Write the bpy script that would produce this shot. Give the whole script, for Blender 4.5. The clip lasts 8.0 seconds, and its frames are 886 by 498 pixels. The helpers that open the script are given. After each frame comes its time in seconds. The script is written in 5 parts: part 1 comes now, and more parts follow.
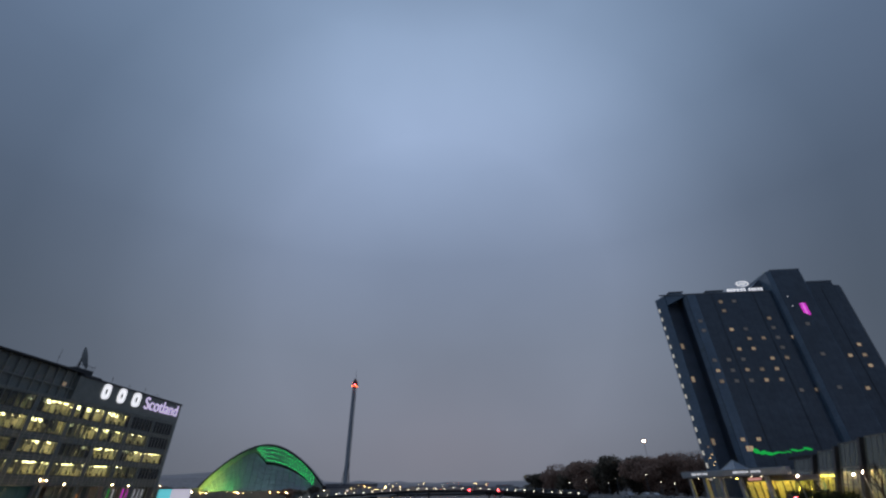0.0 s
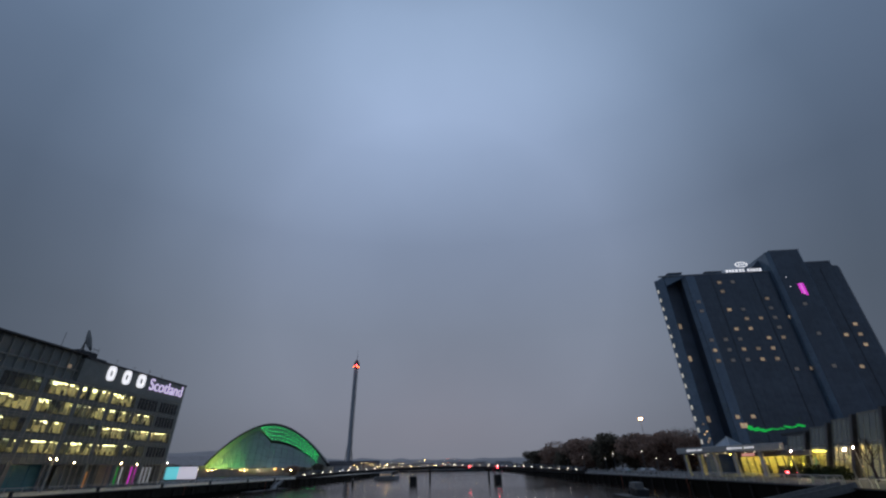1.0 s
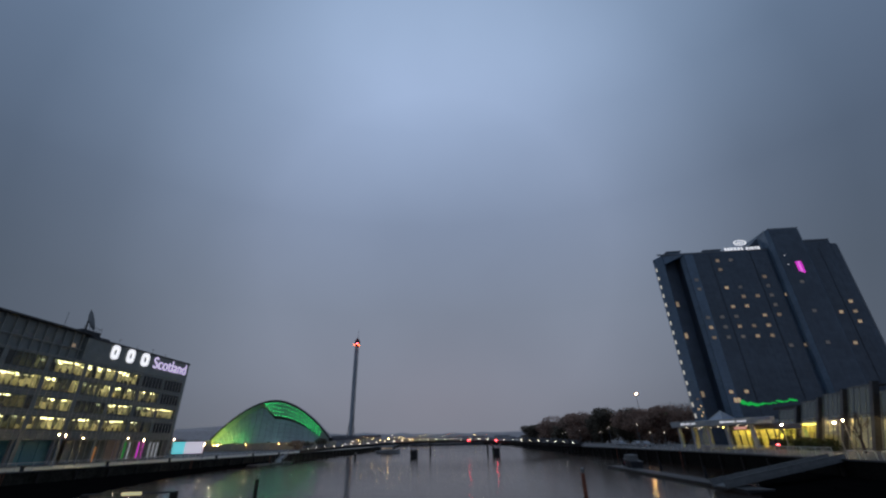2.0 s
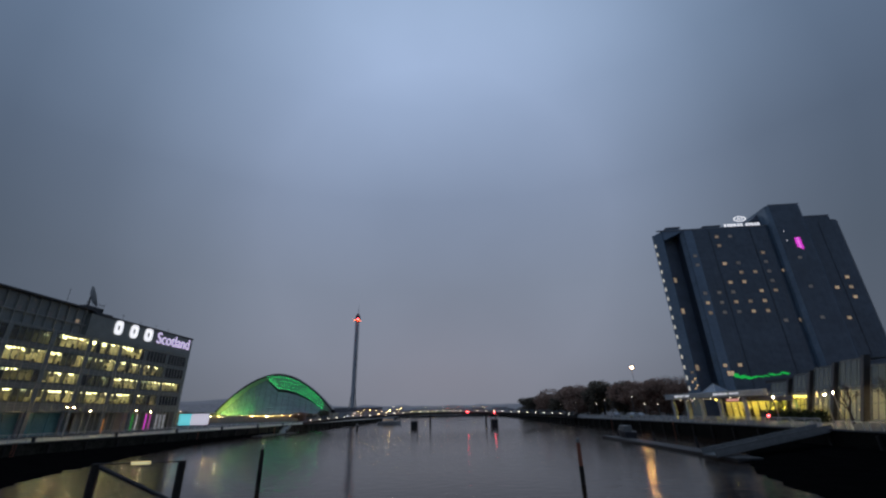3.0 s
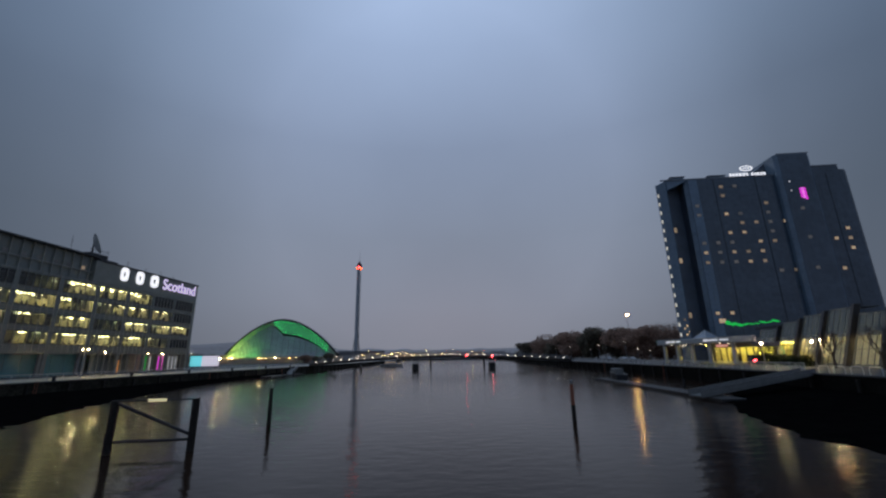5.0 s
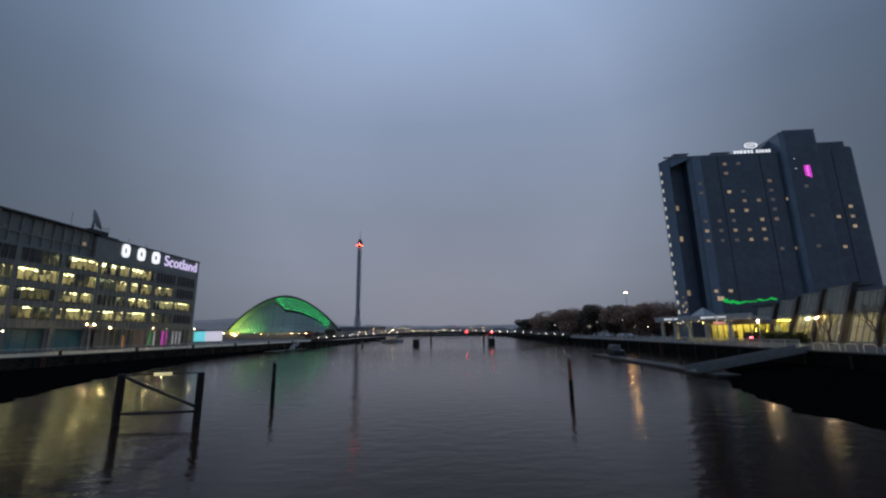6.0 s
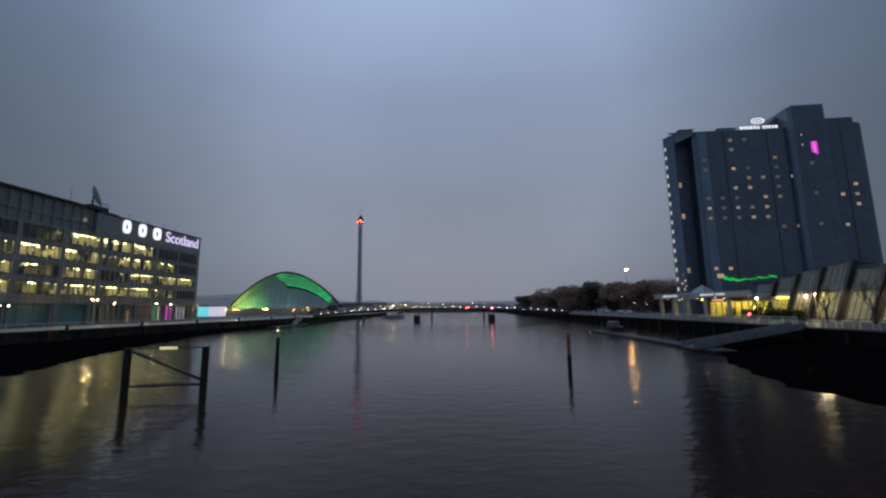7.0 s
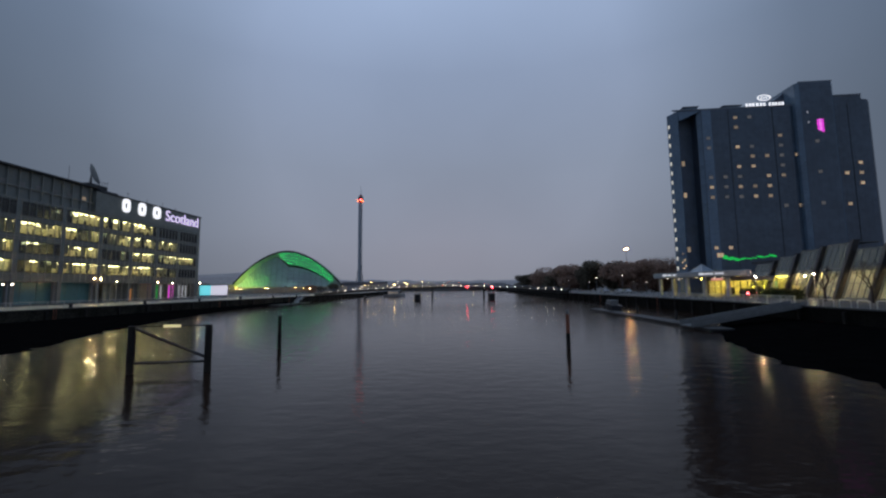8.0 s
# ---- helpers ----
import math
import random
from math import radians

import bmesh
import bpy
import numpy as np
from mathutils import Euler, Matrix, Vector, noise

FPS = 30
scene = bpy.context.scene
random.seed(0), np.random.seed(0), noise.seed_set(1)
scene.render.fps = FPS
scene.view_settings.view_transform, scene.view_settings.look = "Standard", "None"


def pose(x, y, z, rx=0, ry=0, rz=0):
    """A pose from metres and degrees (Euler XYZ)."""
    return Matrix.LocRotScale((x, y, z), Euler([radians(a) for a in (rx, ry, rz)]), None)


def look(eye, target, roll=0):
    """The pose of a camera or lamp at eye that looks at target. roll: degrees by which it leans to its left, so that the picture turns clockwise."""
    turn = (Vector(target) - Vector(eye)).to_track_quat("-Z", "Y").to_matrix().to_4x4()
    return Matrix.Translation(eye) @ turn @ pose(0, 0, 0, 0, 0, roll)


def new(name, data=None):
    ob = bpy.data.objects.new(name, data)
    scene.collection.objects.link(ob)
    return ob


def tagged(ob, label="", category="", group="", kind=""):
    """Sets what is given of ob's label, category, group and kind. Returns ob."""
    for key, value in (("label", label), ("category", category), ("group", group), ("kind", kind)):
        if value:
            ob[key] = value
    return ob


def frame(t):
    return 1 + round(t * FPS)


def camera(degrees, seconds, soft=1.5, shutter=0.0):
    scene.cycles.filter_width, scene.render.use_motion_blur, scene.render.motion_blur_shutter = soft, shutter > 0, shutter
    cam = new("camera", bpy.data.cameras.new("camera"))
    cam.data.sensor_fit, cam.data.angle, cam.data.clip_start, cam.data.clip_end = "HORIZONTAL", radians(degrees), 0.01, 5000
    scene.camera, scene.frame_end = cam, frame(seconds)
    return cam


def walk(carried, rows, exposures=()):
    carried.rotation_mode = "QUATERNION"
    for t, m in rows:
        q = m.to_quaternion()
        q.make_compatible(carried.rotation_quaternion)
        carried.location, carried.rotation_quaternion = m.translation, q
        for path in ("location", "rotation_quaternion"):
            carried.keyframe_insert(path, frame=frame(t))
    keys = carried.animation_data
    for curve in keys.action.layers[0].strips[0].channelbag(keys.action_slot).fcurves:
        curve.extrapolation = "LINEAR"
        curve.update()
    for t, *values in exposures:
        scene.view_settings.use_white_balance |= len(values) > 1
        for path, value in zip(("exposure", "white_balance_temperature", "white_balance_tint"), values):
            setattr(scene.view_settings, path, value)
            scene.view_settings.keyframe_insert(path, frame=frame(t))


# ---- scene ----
CAM_Z = 4.8       # eye height over the water, which is z = 0
G = 2.15          # height of the quays over the water
cam = camera(95.17, 8.0, soft=2.3)
PATH = [
    (0.0, pose(0, 0, CAM_Z, 120.90, 0.75, -0.20)),
    (0.5, pose(0, 0, CAM_Z, 119.67, 0.88, -0.15)),
    (1.0, pose(0, 0, CAM_Z, 118.38, 0.98, -0.10)),
    (1.5, pose(0, 0, CAM_Z, 116.95, 1.10, -0.09)),
    (3.0, pose(0, 0, CAM_Z, 112.09, 1.27, -0.16)),
    (3.5, pose(0, 0, CAM_Z, 110.21, 1.23, -0.16)),
    (4.0, pose(0, 0, CAM_Z, 108.37, 1.18, -0.14)),
    (4.5, pose(0, 0, CAM_Z, 106.57, 1.09, -0.15)),
    (6.0, pose(0, 0, CAM_Z, 101.68, 0.81, -0.15)),
    (6.5, pose(0, 0, CAM_Z, 100.05, 0.70, -0.10)),
    (7.0, pose(0, 0, CAM_Z, 98.40, 0.64, -0.05)),
    (7.5, pose(0, 0, CAM_Z, 96.83, 0.59, -0.02)),
    (8.0, pose(0, 0, CAM_Z, 95.45, 0.60, 0.00)),
]
walk(cam, PATH, [(0.0, -0.43), (1.5, -0.36), (3.0, -0.33), (4.5, -0.25), (6.0, -0.19), (8.0, -0.08)])

# ---------------------------------------------------------------- sky and light
world = bpy.data.worlds.new("dusk_sky")
scene.world = world
world.use_nodes = True
wn, wl = world.node_tree.nodes, world.node_tree.links
wn.clear()
w_out = wn.new("ShaderNodeOutputWorld")
w_bg = wn.new("ShaderNodeBackground")
w_sky = wn.new("ShaderNodeTexSky")
w_sky.sky_type = "NISHITA"
w_sky.sun_disc = False
w_sky.sun_elevation = radians(1.5)
w_sky.sun_rotation = radians(0)
w_sky.air_density = 1.5
w_sky.dust_density = 4.0
w_tc = wn.new("ShaderNodeTexCoord")
w_sep = wn.new("ShaderNodeSeparateXYZ")
wl.new(w_tc.outputs["Generated"], w_sep.inputs[0])
# overcast cloud: grey-mauve at the horizon, pale blue overhead
w_elev = wn.new("ShaderNodeValToRGB")
wl.new(w_sep.outputs["Z"], w_elev.inputs[0])
ramp = w_elev.color_ramp
ramp.elements[0].position, ramp.elements[0].color = 0.0, (0.254, 0.270, 0.328, 1)
ramp.elements[1].position, ramp.elements[1].color = 1.0, (0.54, 0.71, 1.03, 1)
for at, col in ((0.12, (0.266, 0.298, 0.380)), (0.28, (0.250, 0.297, 0.394)), (0.48, (0.266, 0.337, 0.482)), (0.66, (0.36, 0.472, 0.69)), (0.85, (0.54, 0.71, 1.03))):
    e = ramp.elements.new(at)
    e.color = (*col, 1)
# the afterglow: brightest down the river, fading to both sides and behind
w_az = wn.new("ShaderNodeValToRGB")
w_map = wn.new("ShaderNodeMapRange")
w_map.inputs["From Min"].default_value = -1.0
w_lift = wn.new("ShaderNodeMath")
w_lift.operation = "MULTIPLY_ADD"
w_lift.inputs[1].default_value = 0.43
wl.new(w_sep.outputs["Z"], w_lift.inputs[0])
wl.new(w_sep.outputs["Y"], w_lift.inputs[2])
wl.new(w_lift.outputs[0], w_map.inputs["Value"])
wl.new(w_map.outputs["Result"], w_az.inputs[0])
az = w_az.color_ramp
az.elements[0].position, az.elements[0].color = 0.0, (0.52, 0.56, 0.62, 1)
az.elements[1].position, az.elements[1].color = 1.0, (1.08, 1.07, 1.07, 1)
for at, col in ((0.5, (0.44, 0.48, 0.52)), (0.80, (0.44, 0.48, 0.51)), (0.87, (0.47, 0.51, 0.53)), (0.92, (0.62, 0.65, 0.66)), (0.97, (0.90, 0.91, 0.91))):
    e = az.elements.new(at)
    e.color = (*col, 1)
w_mul = wn.new("ShaderNodeMix")
w_mul.data_type, w_mul.blend_type = "RGBA", "MULTIPLY"
w_mul.inputs["Factor"].default_value = 1.0
wl.new(w_elev.outputs["Color"], w_mul.inputs["A"])
wl.new(w_az.outputs["Color"], w_mul.inputs["B"])
# soft cloud mottling at two scales
w_no = wn.new("ShaderNodeTexNoise")
w_no.inputs["Scale"].default_value = 2.2
w_no.inputs["Detail"].default_value = 5.0
w_no.inputs["Roughness"].default_value = 0.45
wl.new(w_tc.outputs["Generated"], w_no.inputs["Vector"])
w_nr = wn.new("ShaderNodeMapRange")
for key, value in (("From Min", 0.3), ("From Max", 0.7), ("To Min", 0.94), ("To Max", 1.06)):
    w_nr.inputs[key].default_value = value
wl.new(w_no.outputs["Fac"], w_nr.inputs["Value"])
w_cl = wn.new("ShaderNodeMix")
w_cl.data_type, w_cl.blend_type = "RGBA", "MULTIPLY"
w_cl.inputs["Factor"].default_value = 1.0
wl.new(w_mul.outputs["Result"], w_cl.inputs["A"])
wl.new(w_nr.outputs["Result"], w_cl.inputs["B"])
w_dim = wn.new("ShaderNodeMix")
w_dim.data_type, w_dim.blend_type = "RGBA", "MULTIPLY"
w_dim.inputs["Factor"].default_value = 1.0
w_dim.inputs["B"].default_value = (0.05, 0.05, 0.05, 1)
wl.new(w_sky.outputs["Color"], w_dim.inputs["A"])
w_add = wn.new("ShaderNodeMix")
w_add.data_type = "RGBA"
w_add.inputs["Factor"].default_value = 0.96
wl.new(w_dim.outputs["Result"], w_add.inputs["A"])
wl.new(w_cl.outputs["Result"], w_add.inputs["B"])
wl.new(w_add.outputs["Result"], w_bg.inputs["Color"])
w_bg.inputs["Strength"].default_value = 1.0
wl.new(w_bg.outputs[0], w_out.inputs["Surface"])

sun_data = bpy.data.lights.new("sun", "SUN")
sun_data.energy, sun_data.angle, sun_data.color = 0.06, radians(60), (0.85, 0.9, 1.0)
sun = new("sun", sun_data)
sun.matrix_world = look((0, 300, 200), (0, 0, 0))


# ---------------------------------------------------------------- materials
def mat(name, col, rough=0.6, metal=0.0, var=0.3, scale=1.0, bump=0.15, spec=0.5, fine=9.0, stain=None):
    """A weathered surface: base colour varied by two noises, with fine relief."""
    m = bpy.data.materials.new(name)
    m.use_nodes = True
    n, l = m.node_tree.nodes, m.node_tree.links
    b = n["Principled BSDF"]
    b.inputs["Roughness"].default_value = rough
    b.inputs["Metallic"].default_value = metal
    b.inputs["Specular IOR Level"].default_value = spec
    tc = n.new("ShaderNodeTexCoord")
    big, small = n.new("ShaderNodeTexNoise"), n.new("ShaderNodeTexNoise")
    big.inputs["Scale"].default_value, small.inputs["Scale"].default_value = scale, scale * fine
    big.inputs["Detail"].default_value, small.inputs["Detail"].default_value = 4, 6
    for t in (big, small):
        l.new(tc.outputs["Object"], t.inputs["Vector"])
    mul = n.new("ShaderNodeMath")
    mul.operation = "MULTIPLY"
    l.new(big.outputs["Fac"], mul.inputs[0])
    l.new(small.outputs["Fac"], mul.inputs[1])
    info = n.new("ShaderNodeObjectInfo")
    add = n.new("ShaderNodeMath")
    add.operation = "MULTIPLY_ADD"
    add.inputs[1].default_value = 0.12
    l.new(info.outputs["Random"], add.inputs[0])
    l.new(mul.outputs[0], add.inputs[2])
    ramp = n.new("ShaderNodeValToRGB")
    ramp.color_ramp.elements[0].position, ramp.color_ramp.elements[1].position = 0.12, 0.5
    lo = stain or [c * (1 - var) for c in col]
    ramp.color_ramp.elements[0].color = (*lo, 1)
    ramp.color_ramp.elements[1].color = (*[min(1, c * (1 + var)) for c in col], 1)
    l.new(add.outputs[0], ramp.inputs[0])
    l.new(ramp.outputs["Color"], b.inputs["Base Color"])
    if bump:
        bp = n.new("ShaderNodeBump")
        bp.inputs["Strength"].default_value, bp.inputs["Distance"].default_value = bump, 0.03
        l.new(small.outputs["Fac"], bp.inputs["Height"])
        l.new(bp.outputs["Normal"], b.inputs["Normal"])
    return m


def foliage(name, col, var=0.5):
    """Thin leaves and twigs: they scatter light to both sides, and each clump has its own tone."""
    m = bpy.data.materials.new(name)
    m.use_nodes = True
    n, l = m.node_tree.nodes, m.node_tree.links
    n.remove(n["Principled BSDF"])
    tc, no, rp = n.new("ShaderNodeTexCoord"), n.new("ShaderNodeTexNoise"), n.new("ShaderNodeValToRGB")
    no.inputs["Scale"].default_value, no.inputs["Detail"].default_value = 0.7, 5
    l.new(tc.outputs["Object"], no.inputs["Vector"])
    l.new(no.outputs["Fac"], rp.inputs[0])
    rp.color_ramp.elements[0].position, rp.color_ramp.elements[1].position = 0.3, 0.7
    rp.color_ramp.elements[0].color = (*[c * (1 - var) for c in col], 1)
    rp.color_ramp.elements[1].color = (*[c * (1 + var) for c in col], 1)
    df, tl, mx = n.new("ShaderNodeBsdfDiffuse"), n.new("ShaderNodeBsdfTranslucent"), n.new("ShaderNodeMixShader")
    mx.inputs[0].default_value = 0.5
    for k, b in ((1, df), (2, tl)):
        l.new(rp.outputs["Color"], b.inputs["Color"])
        l.new(b.outputs[0], mx.inputs[k])
    l.new(mx.outputs[0], n["Material Output"].inputs["Surface"])
    return m


def glow(name, col, strength):
    m = bpy.data.materials.new(name)
    m.use_nodes = True
    n, l = m.node_tree.nodes, m.node_tree.links
    b = n["Principled BSDF"]
    b.inputs["Base Color"].default_value = (*col, 1)
    b.inputs["Emission Color"].default_value = (*col, 1)
    b.inputs["Emission Strength"].default_value = strength
    return m


def lit_curtain(name, col, strength):
    """A curtained window with the room light behind it, uneven over its area and from room to room."""
    m = glow(name, col, strength)
    n, l = m.node_tree.nodes, m.node_tree.links
    tc, no, info = n.new("ShaderNodeTexCoord"), n.new("ShaderNodeTexNoise"), n.new("ShaderNodeObjectInfo")
    no.inputs["Scale"].default_value = 1.4
    l.new(tc.outputs["Object"], no.inputs["Vector"])
    a, c = n.new("ShaderNodeMath"), n.new("ShaderNodeMapRange")
    a.operation = "MULTIPLY"
    c.inputs["To Min"].default_value, c.inputs["To Max"].default_value = 0.25 * strength, 2.2 * strength
    l.new(info.outputs["Random"], a.inputs[0])
    l.new(no.outputs["Fac"], a.inputs[1])
    l.new(a.outputs[0], c.inputs["Value"])
    l.new(c.outputs["Result"], n["Principled BSDF"].inputs["Emission Strength"])
    return m


def glazing(name, tint, gloss=0.06, rough=0.03):
    """Thin glass: clear to the light that passes, with a mirror's sheen that grows at a slant."""
    m = bpy.data.materials.new(name)
    m.use_nodes = True
    n, l = m.node_tree.nodes, m.node_tree.links
    n.remove(n["Principled BSDF"])
    tr, gl, mx, fr = (n.new("ShaderNode" + k) for k in ("BsdfTransparent", "BsdfGlossy", "MixShader", "LayerWeight"))
    tr.inputs["Color"].default_value = (*tint, 1)
    gl.inputs["Roughness"].default_value = rough
    fr.inputs["Blend"].default_value = 0.5
    pw, sc = n.new("ShaderNodeMath"), n.new("ShaderNodeMath")
    pw.operation, sc.operation = "POWER", "MULTIPLY_ADD"
    pw.inputs[1].default_value = 4.0
    sc.inputs[1].default_value, sc.inputs[2].default_value = 0.8, gloss
    l.new(fr.outputs["Facing"], pw.inputs[0])
    l.new(pw.outputs[0], sc.inputs[0])
    l.new(sc.outputs[0], mx.inputs[0])
    l.new(tr.outputs[0], mx.inputs[1])
    l.new(gl.outputs[0], mx.inputs[2])
    l.new(mx.outputs[0], n["Material Output"].inputs["Surface"])
    return m


def water_material():
    m = bpy.data.materials.new("river_water")
    m.use_nodes = True
    n, l = m.node_tree.nodes, m.node_tree.links
    b = n["Principled BSDF"]
    b.inputs["Base Color"].default_value = (0.030, 0.017, 0.011, 1)
    b.inputs["Roughness"].default_value = 0.105
    b.inputs["IOR"].default_value = 1.18
    tc = n.new("ShaderNodeTexCoord")
    # wavelets with their crests across the river
    mp = n.new("ShaderNodeMapping")
    mp.inputs["Scale"].default_value = (0.62, 1.0, 1.0)
    l.new(tc.outputs["Object"], mp.inputs["Vector"])
    swell, chop, calm = (n.new("ShaderNodeTexNoise") for _ in range(3))
    for t, s, d in ((swell, 1.3, 2), (chop, 4.5, 4), (calm, 0.03, 2)):
        t.inputs["Scale"].default_value, t.inputs["Detail"].default_value = s, d
        l.new(mp.outputs["Vector"], t.inputs["Vector"])
    mx = n.new("ShaderNodeMath")
    mx.operation = "MULTIPLY"
    l.new(chop.outputs["Fac"], mx.inputs[0])
    l.new(calm.outputs["Fac"], mx.inputs[1])
    ad = n.new("ShaderNodeMath")
    ad.operation = "MULTIPLY_ADD"
    ad.inputs[1].default_value = 0.55
    l.new(mx.outputs[0], ad.inputs[0])
    l.new(swell.outputs["Fac"], ad.inputs[2])
    bp = n.new("ShaderNodeBump")
    bp.inputs["Strength"].default_value, bp.inputs["Distance"].default_value = 0.50, 0.062
    l.new(ad.outputs[0], bp.inputs["Height"])
    l.new(bp.outputs["Normal"], b.inputs["Normal"])
    return m


WATER = water_material()
PAVING = mat("paving", (0.42, 0.37, 0.28), 0.55, var=0.3, scale=0.4, bump=0.2)
# darker paving: the hotel quay's lack of lamps is put into its colour
PAVING_DIM = mat("dark_setts", (0.050, 0.047, 0.043), 0.65, var=0.35, scale=0.5, bump=0.3)
GROUND = mat("ground_asphalt", (0.055, 0.053, 0.050), 0.6, var=0.35, scale=0.12)
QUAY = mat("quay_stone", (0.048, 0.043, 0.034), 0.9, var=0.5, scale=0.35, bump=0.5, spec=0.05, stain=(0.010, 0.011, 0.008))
# darker copy of the quay stone, the right bank's shade put into its colour
QUAY_SHADED = mat("tarred_quay_stone", (0.013, 0.012, 0.010), 0.9, var=0.5, scale=0.35, bump=0.5, spec=0.05)
COPING = mat("coping_stone", (0.08, 0.076, 0.068), 0.75, var=0.3, scale=0.8)
DARK_STEEL = mat("dark_steel", (0.035, 0.036, 0.04), 0.5, 0.3, var=0.3, scale=1.5)
GREY_STEEL = mat("galvanised_steel", (0.30, 0.31, 0.32), 0.42, 0.7, var=0.25, scale=2)
WHITE_STEEL = mat("white_painted_steel", (0.50, 0.51, 0.50), 0.45, var=0.12, scale=1)
RAIL = mat("grey_rail", (0.62, 0.62, 0.60), 0.5, 0.0, var=0.15, scale=2)
TIMBER = mat("wet_timber_pile", (0.026, 0.021, 0.017), 0.7, var=0.5, scale=1.5, bump=0.7, spec=0.3, stain=(0.008, 0.009, 0.007))
RUST = mat("rusty_red_paint", (0.30, 0.095, 0.05), 0.65, var=0.4, scale=3, bump=0.4)
BLACK_IRON = mat("tarred_iron", (0.02, 0.02, 0.021), 0.55, var=0.4, scale=2)
OFFICE_FRAME = mat("office_cladding", (0.36, 0.37, 0.34), 0.4, 0.2, var=0.2, scale=0.6)
OFFICE_WALL = mat("office_core", (0.62, 0.57, 0.44), 0.8, var=0.15, scale=0.6)
OFFICE_DARK = mat("office_spandrel", (0.235, 0.255, 0.24), 0.2, 0.1, var=0.2, scale=0.5, bump=0.03)
OFFICE_MULLION = mat("office_mullion", (0.10, 0.105, 0.10), 0.4, 0.2, var=0.2, scale=0.6)
OFFICE_FLOOR = mat("office_carpet", (0.12, 0.11, 0.10), 0.9, var=0.2)
TEAL = mat("teal_glass_panel", (0.11, 0.27, 0.30), 0.2, 0.0, var=0.2, scale=0.4, bump=0.03)
CLEAR = glazing("window_glass", (0.80, 0.84, 0.80))
SMOKED = glazing("smoked_glass", (0.30, 0.34, 0.34), 0.10)
BLIND = mat("cream_blind", (0.62, 0.57, 0.42), 0.8, var=0.12, scale=3)
HOTEL_GLASS = mat("hotel_mirror_glass", (0.078, 0.112, 0.150), 0.14, 0.0, var=0.3, scale=0.12, bump=0.02, spec=1.0, fine=5)
HOTEL_EDGE = mat("hotel_blue_glass", (0.17, 0.25, 0.33), 0.18, 0.0, var=0.25, scale=0.2, bump=0.02, spec=0.9)
HOTEL_FRAME = mat("hotel_mullion", (0.075, 0.098, 0.130), 0.4, 0.1, var=0.2, scale=1)
HOTEL_DARK = mat("hotel_recess_cladding", (0.11, 0.14, 0.18), 0.4, var=0.3, scale=0.3)
ROOF_FELT = mat("roof_felt", (0.06, 0.062, 0.066), 0.8, var=0.3, scale=0.3)
LEAF_DARK = foliage("evergreen_leaves", (0.205, 0.175, 0.130))
LEAF_RUSSET = foliage("russet_twigs", (0.44, 0.30, 0.23))
BARK = mat("bark", (0.060, 0.048, 0.038), 0.9, var=0.4, scale=3, bump=0.6)
HEDGE = foliage("hedge_leaves", (0.050, 0.060, 0.032))
FAR_LAND = mat("far_walls", (0.50, 0.48, 0.47), 0.9, var=0.3, scale=0.02)
SLATE = mat("far_slate", (0.22, 0.22, 0.24), 0.7, var=0.3, scale=0.1)
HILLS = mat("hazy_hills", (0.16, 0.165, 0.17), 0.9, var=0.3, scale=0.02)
# distance haze put into the hills as a faint bluish emission
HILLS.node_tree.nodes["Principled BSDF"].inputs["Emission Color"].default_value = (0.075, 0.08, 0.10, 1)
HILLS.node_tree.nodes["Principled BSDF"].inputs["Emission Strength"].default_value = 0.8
TITANIUM = mat("titanium_shell", (0.17, 0.18, 0.19), 0.4, 0.5, var=0.15, scale=0.1)
SHELL_UNDER = mat("shell_lining", (0.50, 0.54, 0.52), 0.6, var=0.15, scale=0.2)
SANDSTONE = mat("sand_render", (0.48, 0.41, 0.29), 0.75, var=0.2, scale=0.3)
TOWER_STEEL = mat("pale_tower_cladding", (0.48, 0.50, 0.52), 0.5, 0.1, var=0.15, scale=0.2)
CONCRETE = mat("concrete", (0.26, 0.25, 0.24), 0.8, var=0.25, scale=0.5)
L_OFFICE = glow("office_tube", (1.0, 0.85, 0.46), 24.0)
L_SIGN = glow("sign_white", (0.95, 0.95, 1.0), 1.15)
L_SIGN_VIOLET = glow("sign_lilac", (0.78, 0.66, 1.0), 0.95)
L_WARM = glow("sodium_lamp", (1.0, 0.62, 0.22), 45.0)
L_WHITE = glow("white_lamp", (1.0, 0.74, 0.34), 1000.0)
L_STRONG = glow("strong_floodlight", (1.0, 0.52, 0.18), 240.0)
L_DECK = glow("deck_lamp", (1.0, 0.88, 0.70), 10.0)
L_RED = glow("red_lamp", (1.0, 0.05, 0.07), 30.0)
L_ORANGE = glow("orange_lamp", (1.0, 0.16, 0.04), 7.0)
L_GREEN = glow("green_lamp", (0.03, 1.0, 0.24), 4.5)
L_GREEN_DIM = glow("green_strip", (0.02, 0.80, 0.12), 0.5)
L_PINK = glow("magenta_lamp", (1.0, 0.06, 0.85), 0.75)
L_PINK_PALE = glow("pale_magenta_lamp", (1.0, 0.22, 0.9), 0.9)
L_CYAN = glow("cyan_screen", (0.20, 0.85, 0.95), 0.75)
L_PALE = glow("pale_screen", (0.75, 0.72, 0.85), 0.75)
L_LOBBY = glow("lobby_lamp", (1.0, 0.76, 0.14), 22.0)
# near-black for the sheets that stand in for the bank's shade
BANK_SHADE = mat("wet_foreshore_mud", (0.0045, 0.0042, 0.004), 0.95, var=0.4, scale=0.6, bump=0.6, spec=0.0)
L_SMALL = glow("small_white_sign", (0.95, 0.95, 1.0), 0.75)
